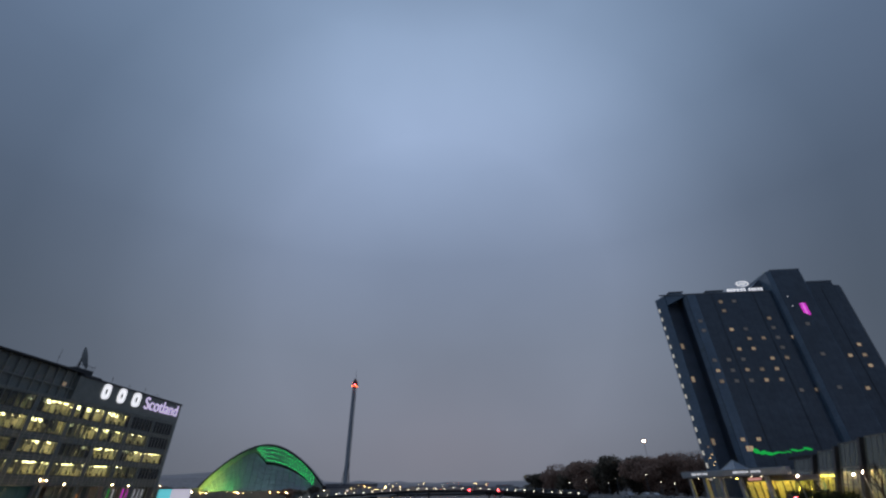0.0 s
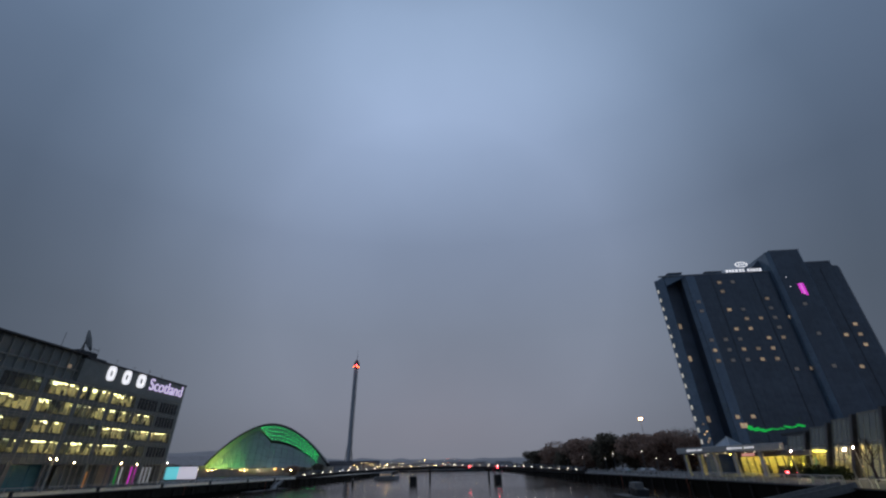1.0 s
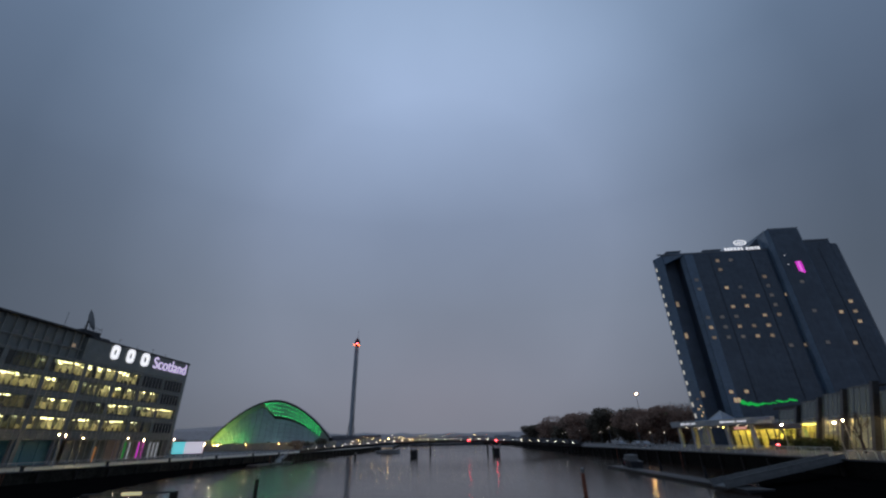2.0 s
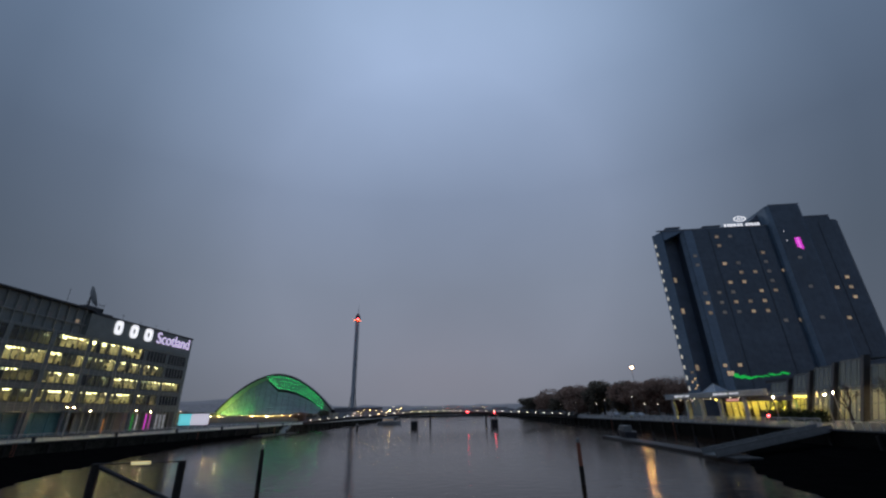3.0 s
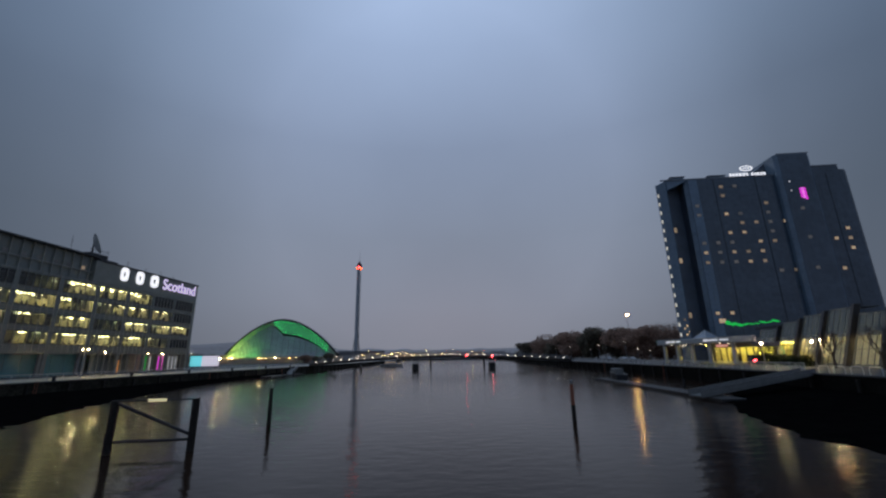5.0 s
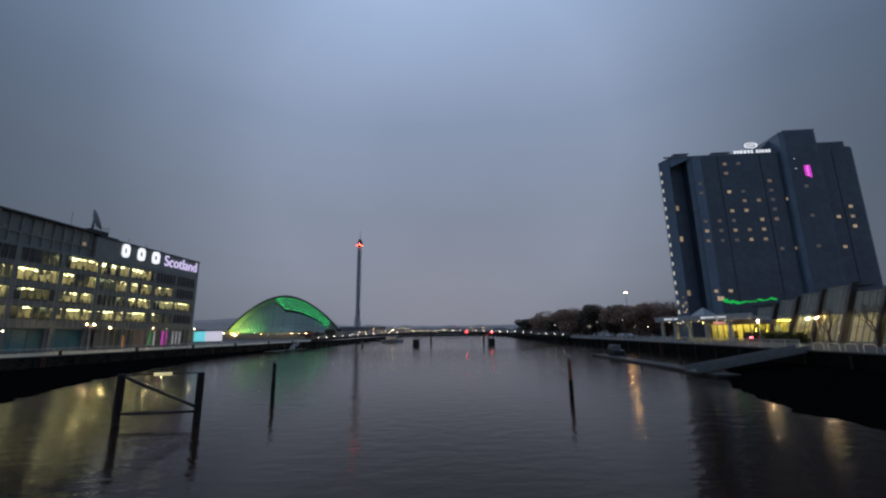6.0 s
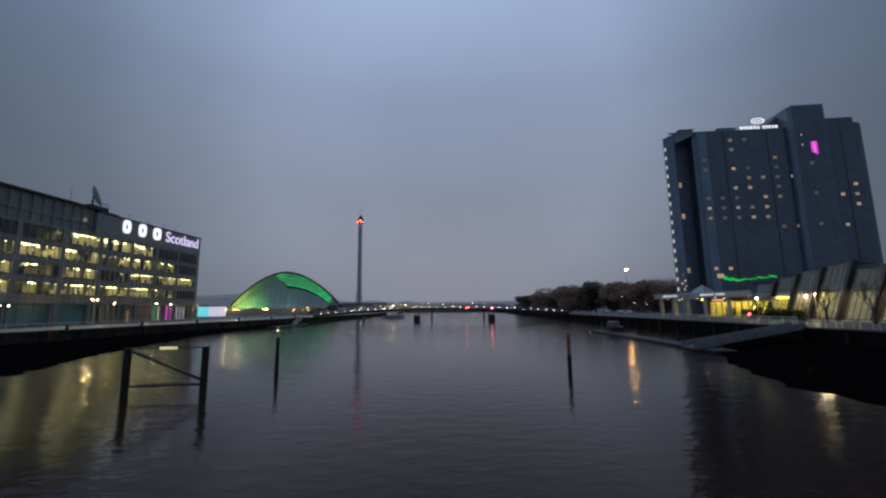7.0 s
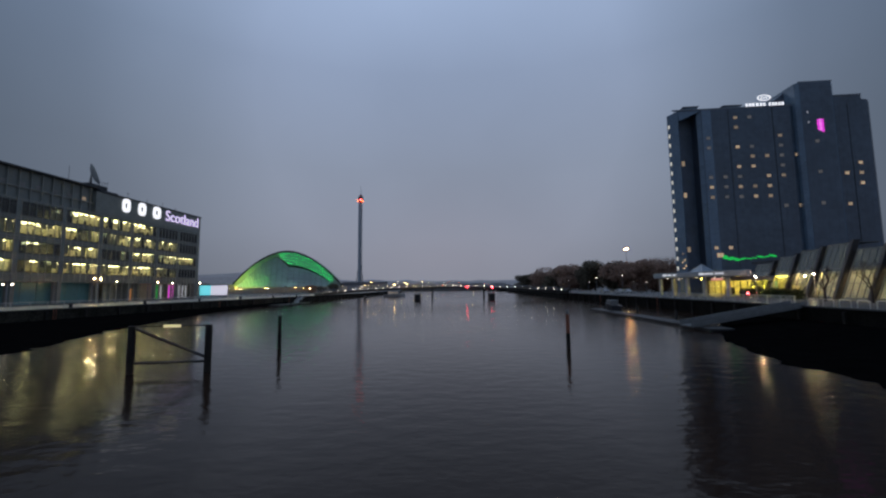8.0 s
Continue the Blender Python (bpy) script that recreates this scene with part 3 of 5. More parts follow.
prism(bm, [(28.6, -2.2), (37.6, -2.2), (39.0, -0.8), (39.0, 14), (27.8, 14), (27.8, -1.2)], 0, HT + 6.2)
for v in bm.verts:
    if v.co.z > HT and v.co.x > 38:
        v.co.z -= 1.1
part("stair_tower", bm, HOTEL_EDGE, hotel, "taller dark glass stair tower")
bm = bmesh.new()
vs = [bm.verts.new(v) for v in ((20.5, 3, HT), (27.8, 3, HT), (27.8, 3, HT + 5.4), (20.5, 9, HT), (27.8, 9, HT), (27.8, 9, HT + 5.4))]
for f in ((0, 1, 2), (3, 5, 4), (0, 2, 5, 3), (1, 4, 5, 2), (0, 3, 4, 1)):
    bm.faces.new([vs[i] for i in f])
part("plant_screen", bm, HOTEL_DARK, hotel)
# recessed strip and the slim end wing
boxed("recess_wall", (-5.6, 0.0, 4.4, 8, 0, HT - 0.4), HOTEL_DARK, hotel)
bm = bmesh.new()
prism(bm, [(-8.0, 0.9), (-5.9, 0.2), (-5.6, 0.5), (-5.6, 6.0), (-6.0, 6.2), (-8.6, 1.6)], 0, HT)
for v in bm.verts:
    if v.co.z > HT - 1 and v.co.x < -7.5:
        v.co.z -= 1.0
part("end_wing", bm, HOTEL_EDGE, hotel, "slim blue glass end wing")
bm = bmesh.new()
prism(bm, [(-5.6, 0.3), (0.4, 0.1), (0.4, 8), (-5.6, 8)], HT - 3.2, HT)
for v in bm.verts:
    if v.co.z < HT - 1 and v.co.x > 0:
        v.co.z = HT - 0.6
part("lintel", bm, HOTEL_EDGE, hotel)
boxed("parapet", (-7.4, 28, -0.05, 0.5, HT, HT + 0.35), GREY_STEEL, hotel, soft=0.05)
boxed("parapet", (38.8, 47.6, -0.05, 0.5, HT + 2.4, HT + 2.8), GREY_STEEL, hotel, soft=0.05)
boxed("parapet", (28.4, 38.0, -2.3, -1.9, HT + 6.2, HT + 6.5), GREY_STEEL, hotel, soft=0.05)
for s in (8.9, 21.8, 43.3):
    boxed("joint_rib", (s - 0.07, s + 0.07, -0.14, -0.06, 7, HT - 0.2), HOTEL_RIB, hotel)
for x0, x1, h in ((-2.6, 1.8, 2.3), (9.5, 15.0, 2.1)):
    boxed("roof_box", (x0, x1, 3, 7, HT, HT + h), HOTEL_EDGE, hotel, soft=0.3)
    boxed("roof_box_lid", (x0 - 0.3, x1 + 0.3, 2.7, 7.3, HT + h, HT + h + 0.2), GREY_STEEL, hotel, soft=0.08)

# curtain wall: each sheet of mirror glass stands a little proud of its dark joints
FLOOR = 3.12


def glass_field(name, x0, x1, y, z0, z1, nx, material, label=""):
    b = bmesh.new()
    w = (x1 - x0) / nx
    nz = int((z1 - z0) / (FLOOR / 2))
    h = (z1 - z0) / nz
    rr = random.Random(int(x0 * 7 + 90))
    for i in range(nx):
        for j in range(nz):
            t = rr.uniform(-0.012, 0.012)
            vs = box(b, x0 + i * w + 0.014, x0 + (i + 1) * w - 0.014, y - 0.07, y + 0.05, z0 + j * h + 0.014, z0 + (j + 1) * h - 0.014)
            for v in vs:
                v.co.y += t * (v.co.z - z0 - j * h)
    ob = part(name, b, material, hotel, label)
    return tagged(ob, kind="stuff")


glass_field("edge_glass", 1.1, 3.9, 0.0, 7.0, HT - 0.2, 2, HOTEL_EDGE, "paler blue glass strip")
glass_field("mirror_glass", 3.9, 27.7, 0.0, 7.0, HT - 0.2, 17, HOTEL_GLASS)
glass_field("mirror_glass", 28.7, 37.5, -2.2, 7.0, HT + 6.0, 6, HOTEL_GLASS)
glass_field("mirror_glass", 39.1, 47.4, 0.0, 7.0, HT + 2.2, 5, HOTEL_GLASS)
glass_field("mirror_glass", 47.4, 49.0, 0.0, 7.0, HT + 0.6, 1, HOTEL_GLASS)
for n, w, m in ((34, 1.38, pose(0, 1.0, 0, 0, 0, -45)), (38, 1.9, pose(37.65, -2.15, 0, 0, 0, 45))):
    first = boxed("corner_pane", (0.02, w, -0.04, 0.06, 0, 1.43), HOTEL_EDGE, hotel)
    for j in range(n):
        o = first if j == 0 else same(first, 0, 0, 0, hotel)
        o.matrix_basis = Matrix.Translation((0, 0, 7 + j * 1.49)) @ m


def hotel_window(x, y, z, m, w=1.12, h=0.92):
    o = boxed("window", (-w / 2, w / 2, -0.03, 0.03, 0, h), m, hotel)
    o.matrix_basis = pose(x, y - 0.12, z)
    f = bmesh.new()
    for a in ((-w / 2 - 0.07, w / 2 + 0.07, -0.05, 0.04, -0.07, 0), (-w / 2 - 0.07, w / 2 + 0.07, -0.05, 0.04, h, h + 0.07),
              (-w / 2 - 0.07, -w / 2, -0.05, 0.04, 0, h), (w / 2, w / 2 + 0.07, -0.05, 0.04, 0, h), (-0.03, 0.03, -0.05, 0.04, 0, h)):
        box(f, *a)
    part("window_frame", f, HOTEL_FRAME, o)
    return o


# storeys counted from the top, with the window columns that are lit and those that are dim
HOTEL_LIT = [("2", "3"), ("2", ""), ("5", "0"), ("2", "035"), ("346", "5"), ("23B", "5"), ("45AB", "012"), ("0234B", "1"), ("034", "12"), ("6A", "5"), ("", ""), ("", ""), ("", ""), ("01", "")]
COLUMN_X = {**{str(i): 2.6 + 4.18 * i for i in range(7)}, "A": 41.3, "B": 45.3}
for r, (on, dim) in enumerate(HOTEL_LIT):
    for c in on + dim:
        hotel_window(COLUMN_X[c] + (0.3 if c == "6" and r < 6 else 0), 0.0, 56.8 - G - 0.6 - r * 3.13, CURTAIN if c in on else CURTAIN_DIM)
for z in (47.5, 38.2, 28.7):
    hotel_window(32.2, -2.2, z - G - 0.6, CURTAIN_DIM)
for k in range(17):
    o = boxed("slit_window", (-0.24, 0.24, -0.03, 0.03, 0, 1.15), glow("slit_light", (0.95, 0.88, 0.76), 0.5), hotel, "small white-lit window") if k == 0 else same(o, 0, 0, 0, hotel)
    o.matrix_basis = pose(-8.33, 1.18, HT - 5.4 - k * 3.0, 0, 0, -50)
for z in (40.9, 30.5, 13.0):
    boxed("window", (-3.6, -2.7, 4.3, 4.36, z, z + 1.6), CURTAIN, hotel)
hotel_window(3.6, 0.0, 10.9, CURTAIN, 1.9, 1.3)
hotel_window(-6.9, 0.55, 12.0, CURTAIN, 0.5, 0.4)
for x, z in ((-7.4, 9.4), (-6.6, 10.2), (-6.4, 8.4), (-7.0, 7.6)):
    boxed("wing_lamp", (x, x + 0.22, 0.28, 0.4, z, z + 0.25), L_TABLE, hotel, "small warm lamp")
for z in (54.2, 51.0):
    boxed("tower_lamp", (30.2, 30.42, -2.36, -2.28, z, z + 0.2), L_SIGN, hotel, "tiny white lamp")
for x0, x1, z0, z1 in ((32.7, 33.25, 48.7, 51.9), (33.31, 33.86, 48.4, 52.0), (33.92, 34.47, 48.0, 52.0)):
    boxed("lit_lounge", (x0, x1, -2.34, -2.26, z0, z1), L_PINK if x0 < 33.3 or x0 > 33.9 else L_PINK_PALE, hotel, "window glowing vivid magenta")
for z in (49.6, 51.2):
    boxed("lounge_rail", (32.65, 34.52, -2.37, -2.345, z, z + 0.1), HOTEL_FRAME, hotel)
# ragged green reflection on the lower glass, put in as glowing discs
for x, z, w, h, a in ((5.0, 10.9, 1.5, 1.7, 20), (6.6, 10.5, 1.6, 1.3, -15), (8.2, 10.2, 1.7, 1.2, 10), (9.9, 10.35, 1.8, 0.7, -12), (11.6, 10.4, 1.7, 0.45, 5),
                      (13.2, 10.55, 1.4, 0.4, 8), (14.9, 10.9, 1.9, 0.75, 10), (16.7, 10.9, 1.5, 0.5, -10), (18.4, 11.2, 2.0, 0.85, 12)):
    b = bmesh.new()
    bmesh.ops.create_cone(b, cap_ends=True, segments=9, radius1=0.5, radius2=0.42, depth=0.06)
    part("green_light", b, L_GREEN_DIM, hotel, "ragged green reflection drawn as a glowing disc").matrix_basis = pose(x, -0.15, z, 90, a, 0) @ Matrix.Diagonal((w * 1.25, h * 0.75, 1, 1))


def hotel_roof_sign():
    e = thing("roof_sign", 80.8, 123.0, G + HT + 0.3, -5.4, "white glowing bar sign with oval emblem on hotel roof", "sign")
    x = 14.9
    for w in (0.9, 0.8, 1.0, 1.1, 0.9, 0.8, 0.0, 0.85, 0.7, 0.95, 0.8, 0.95):
        if w:
            b = bmesh.new()
            box(b, x, x + w * 0.62, 0.6, 0.75, 0.35, 1.25)
            part("bar", b, L_SIGN, e)
        x += (w or 0.6) * 1.06 + 0.05
    b = bmesh.new()
    n = 28
    for i in range(n):
        a0, a1 = i * math.tau / n, (i + 1) * math.tau / n
        vs = []
        for r in (1.0, 0.80):
            for a in (a0, a1):
                for y in (0.6, 0.75):
                    vs.append(b.verts.new((20.4 + 2.0 * r * math.cos(a), y, 2.95 + 0.95 * r * math.sin(a))))
        for f in ((0, 2, 3, 1), (4, 5, 7, 6), (0, 4, 6, 2), (1, 3, 7, 5)):
            b.faces.new([vs[i] for i in f])
    part("emblem", b, L_SIGN, e, "white oval outline emblem")
    for k in (-0.7, 0, 0.7):
        b = bmesh.new()
        box(b, 20.4 + k - 0.14, 20.4 + k + 0.14, 0.6, 0.75, 2.65, 3.25)
        part("emblem_bar", b, L_SIGN, e)
    b = bmesh.new()
    for k in range(5):
        tube(b, (15.5 + k * 2.6, 0.8, -0.32), (15.5 + k * 2.6, 0.8, 1.6), 0.05)
    tube(b, (14.9, 0.8, 0.3), (26.5, 0.8, 0.3), 0.05)
    tube(b, (20.4, 0.8, 0), (20.4, 0.8, 2.2), 0.06)
    part("support_frame", b, DARK_STEEL, e)


hotel_roof_sign()


# ---------------------------------------------------------------- hotel entrance canopy
def entrance_canopy():
    # local x runs along the fascia towards the camera, local y away from the river
    ang = math.degrees(math.atan2(84.4 - 109.2, 63.4 - 57.2))
    e = thing("entrance_canopy", 57.2, 109.2, G, ang, "white flat entrance canopy on pale square columns, glass pyramid above", "canopy")
    b = bmesh.new()
    prism(b, [(-0.5, -0.2), (25.7, -0.2), (25.7, 0.9), (19.5, 5.8), (-0.5, 5.8)], 4.5, 5.75)
    bevel(b, 0.05)
    part("roof", b, WHITE_STEEL, e)
    b = bmesh.new()
    prism(b, [(0, 0.2), (25.2, 0.2), (25.2, 0.7), (19.2, 5.5), (0, 5.5)], 4.42, 4.5)
    part("soffit", b, CONCRETE, e)
    col = None
    for x in (1.2, 5.4, 9.8, 14.6, 20.6):
        for y in (0.6, 5.0)[:1 if x > 9 else 2]:
            if col is None:
                col = boxed("column", (-0.35, 0.35, -0.35, 0.35, 0, 4.42), WHITE_STEEL, e, soft=0.05)
                col.matrix_basis = pose(x, y, 0)
            else:
                same(col, x, y, 0, e)
    b = bmesh.new()
    base = [b.verts.new(v) for v in ((10.2, 0.8, 5.75), (14.0, 0.8, 5.75), (14.0, 4.6, 5.75), (10.2, 4.6, 5.75))]
    tip = b.verts.new((12.1, 2.7, 7.6))
    for i in range(4):
        b.faces.new((base[i], base[(i + 1) % 4], tip))
    part("pyramid_rooflight", b, mat("rooflight_glass", (0.30, 0.34, 0.38), 0.2, var=0.1, bump=0.0), e, "pale glass pyramid rooflight")
    b = bmesh.new()
    for v in ((10.2, 0.8), (14.0, 0.8), (14.0, 4.6), (10.2, 4.6)):
        tube(b, (*v, 5.75), (12.1, 2.7, 7.65), 0.07, None, 5)
    part("rooflight_bars", b, WHITE_STEEL, e)
    for x0, n, w in ((4.4, 9, 0.34), (15.6, 11, 0.45)):
        ob = boxed("emblem", (x0 - 1.5, x0 - 0.3, -0.3, -0.21, 5.0, 5.35), L_SMALL, e, "white emblem plate")
        x = x0
        for k in range(n):
            if k != n // 2:
                boxed("sign_bar", (x, x + w * 0.6, -0.28, -0.21, 5.02, 5.32), L_SMALL, e)
            x += w
    # no lamps show on the soffit; these are added to light the canopy
    lamp = None
    for x in (2.5, 7, 11.5, 16.5):
        for y in (1.6, 4.0):
            if lamp is None:
                lamp = boxed("downlight", (-0.11, 0.11, -0.11, 0.11, 4.36, 4.41), L_DOWN, e, "round white downlight added to brighten the canopy")
                lamp.matrix_basis = pose(x, y, 0)
            else:
                same(lamp, x, y, 0, e)
    # entrance hall behind: glazed, lit yellow
    boxed("hall_wall", (6.0, 26.5, 11.0, 11.3, 0, 4.4), OFFICE_WALL, e)
    boxed("hall_floor", (6.0, 26.5, 6, 11, 0.06, 0.1), OFFICE_WALL, e)
    boxed("hall_ceiling", (6.0, 26.5, 6, 11.3, 4.3, 4.42), OFFICE_WALL, e)
    boxed("hall_lamp", (6.5, 26.0, 8.0, 8.5, 4.16, 4.28), L_LOBBY, e, "yellow light strip in the hall")
    boxed("hall_lamp", (6.5, 26.0, 10.2, 10.4, 4.16, 4.28), L_LOBBY, e, "yellow light strip in the hall")
    boxed("hall_beam", (10.4, 26.6, 5.6, 5.9, 3.5, 4.4), CONCRETE, e)
    for k in range(10):
        x = 10.6 + k * 1.65
        boxed("hall_mullion", (x - 0.07, x + 0.07, 6.0, 6.2, 0.1, 4.3), DARK_STEEL, e)
        boxed("hall_pane", (x + 0.08, x + 1.57, 6.08, 6.1, 0.1, 4.3), CLEAR, e).visible_shadow = False
    for x in (12.4, 16.2, 19.8, 23.0):
        boxed("reception_block", (x, x + 1.7, 8.8, 9.6, 0.1, 1.5 + 0.5 * ((x * 3) % 2)), DARK_STEEL, e, soft=0.05)
    boxed("red_sign_bar", (16.5, 19.3, 0.5, 0.6, 3.7, 4.1), glow("red_white_sign", (1.0, 0.45, 0.40), 0.7), e)
    return e


entrance_canopy()


# ---------------------------------------------------------------- glazed hotel pavilion with leaning bays
def pavilion():
    # local x runs towards the camera along the river front, local y away from the river
    ax, ay, bx, by = 70.5, 93.0, 62.5, 50.0
    ang = math.degrees(math.atan2(by - ay, bx - ax))
    e = thing("glass_pavilion", ax, ay, G, ang, "low hotel wing with leaning glass bays lit yellow inside", "building")
    L = math.hypot(bx - ax, by - ay)
    LEAN = 0.36
    boxed("back_wall", (-6, L + 6, 7.0, 7.4, 0, 7.5), OFFICE_WALL, e)
    boxed("floor", (-6, L + 6, 0, 9, 0.06, 0.1), OFFICE_FLOOR, e)
    boxed("roof", (-6, L + 6, 3.6, 22, 7.5, 8.0), ROOF_FELT, e)
    bulb = glow("pavilion_lamp", (1.0, 0.74, 0.34), 92.0)
    for k in range(14):
        boxed("ceiling_lamp", (-2 + k * 3.4, -1.1 + k * 3.4, 3.2 + (k % 3) * 0.35, 3.45 + (k % 3) * 0.35, 5.0, 5.1), bulb, e, "short warm ceiling lamp")
    boxed("upper_floor", (-6, L + 6, 2.4, 9, 5.2, 5.6), OFFICE_DARK, e)
    boxed("downstand", (-6, L + 6, 2.4, 2.6, 4.75, 5.2), OFFICE_DARK, e)
    for k, (x0, x1, h) in enumerate(((-1.8, 4.4, 7.2), (6.2, 11.2, 8.2), (12.7, 17.8, 9.0), (19.3, 24.6, 9.5), (26.4, 31.6, 8.2), (33.2, 38.8, 8.4), (40.6, 46.0, 8.6))):
        m = Matrix(((1, 0, 0, 0), (0, 1, LEAN, 0), (0, 0, 1, 0), (0, 0, 0, 1)))
        w = bmesh.new()
        box(w, x0 - 0.1, x1 + 0.1, -0.15, 0.15, 0.0, 0.1, m)
        bay = part("bay_window", w, BAY_STEEL, e, "leaning glazed bay")
        n = 4

        def bar(name, *dims):
            w = bmesh.new()
            box(w, *dims, m)
            part(name, w, BAY_STEEL, bay)
        bar("jamb", x0 - 0.12, x0 + 0.03, -0.1, 0.12, 0.1, h)
        bar("jamb", x1 - 0.03, x1 + 0.12, -0.1, 0.12, 0.1, h)
        for z in (2.6, 5.2, h - 0.12):
            bar("transom", x0 + 0.03, x1 - 0.03, -0.06, 0.08, z, z + 0.12)
        for i in range(1, n):
            x = x0 + (x1 - x0) * i / n
            bar("mullion", x - 0.03, x + 0.03, -0.05, 0.06, 0.1, h)
        for i in range(n):
            xa, xb = x0 + (x1 - x0) * i / n, x0 + (x1 - x0) * (i + 1) / n
            for za, zb, g in ((0.1, 2.6, CLEAR), (2.72, 5.2, CLEAR), (5.3, h - 0.12, PALE_GLASS)):
                p = bmesh.new()
                box(p, xa + 0.03, xb - 0.03, -0.01, 0.01, za, zb, m)
                part("pane", p, g, bay).visible_shadow = False
        # side cheek of each bay, and the dark fin beside it
        c = bmesh.new()
        box(c, x1 + 0.2, x1 + 0.9, -0.5, 0.5, 0, h + 0.5, m)
        part("fin", c, DARK_STEEL, e)
        c = bmesh.new()
        box(c, x0 - 0.1, x1 + 0.1, -0.1, 4, h, h + 0.14, m)
        part("bay_roof", c, BAY_STEEL, e)
        for i in range(3):
            if (k + i) % 3 == 0:
                xt = x0 + 0.9 + i * 1.7
                boxed("table_lamp", (xt, xt + 0.22, 3.0, 3.22, 1.5, 1.75), L_TABLE, e, "small warm table lamp")
            boxed("curtain", (x0 + 0.3 + i * 1.8, x0 + 1.1 + i * 1.8, 4.4 + i * 0.1, 4.5 + i * 0.1, 0.1, 5.1), BLIND, e)
    return e


BAY_STEEL = mat("bay_frame_paint", (0.11, 0.12, 0.115), 0.5, 0.2, var=0.2, scale=2)
PALE_GLASS = mat("pale_upper_glass", (0.070, 0.088, 0.074), 0.25, var=0.15, scale=0.5, bump=0.02)
pavilion()


# ---------------------------------------------------------------- footbridge across the river
def footbridge():
    Y = 160.0
    e = thing("footbridge", 0, Y, 0, 0, "low arched footbridge with a row of white deck lamps", "bridge")
    xa, xb, n = -50.0, 49.0, 33

    def deck(x):
        t = (x - xa) / (xb - xa)
        return 3.0 + 2.2 * math.sin(math.pi * t)
    xs = [xa + (xb - xa) * i / n for i in range(n + 1)]
    b = bmesh.new()
    for x0, x1 in zip(xs, xs[1:]):
        vs = [b.verts.new(v) for x in (x0, x1) for v in ((x, -2, deck(x)), (x, 2, deck(x)), (x, 1.4, deck(x) - 0.8), (x, -1.4, deck(x) - 0.8))]
        for f in ((0, 4, 5, 1), (1, 5, 6, 2), (2, 6, 7, 3), (3, 7, 4, 0)):
            b.faces.new([vs[i] for i in f])
    bmesh.ops.remove_doubles(b, verts=b.verts[:], dist=0.001)
    part("deck", b, GREY_STEEL, e)
    for s in (-1.95, 1.95):
        b = bmesh.new()
        for x0, x1 in zip(xs, xs[1:]):
            for h in (1.15, 0.75, 0.4):
                tube(b, (x0, s, deck(x0) + h), (x1, s, deck(x1) + h), 0.03, None, 4)
        for x in xs:
            tube(b, (x, s, deck(x)), (x, s, deck(x) + 1.2), 0.04, None, 5)
        part("parapet", b, GREY_STEEL, e)
    lamp = None
    for x in xs[1:-1]:
        if lamp is None:
            b = bmesh.new()
            bmesh.ops.create_icosphere(b, subdivisions=1, radius=0.12)
            lamp = part("deck_lamp", b, L_DECK, e, "small white deck lamp")
            lamp.matrix_basis = pose(x, -2.1, deck(x) + 0.35)
        else:
            same(lamp, x, -2.1, deck(x) + 0.35, e)
    for x in (-10.0, 19.0):
        b = bmesh.new()
        prism(b, [(x - 1.0, -3), (x + 1.0, -3), (x + 1.35, 0), (x + 1.0, 3), (x - 1.0, 3), (x - 1.35, 0)], -3, 2.3)
        part("pier", b, BLACK_IRON, e, "dark river pier")
        for s in (-1, 1):
            for y in (-1.2, 1.2):
                b = bmesh.new()
                tube(b, (x + s * 0.4, y, 2.25), (x + s * 2.0, y, deck(x) - 0.6), 0.14, None, 6)
                part("strut", b, GREY_STEEL, e)
    for x in (9.3, 19.0):
        b = bmesh.new()
        bmesh.ops.create_icosphere(b, subdivisions=1, radius=0.25)
        bmesh.ops.translate(b, verts=b.verts[:], vec=(x, -2.3, deck(x) - 0.1))
        part("red_lamp", b, L_RED, e, "red navigation lamp")
    return e


footbridge()


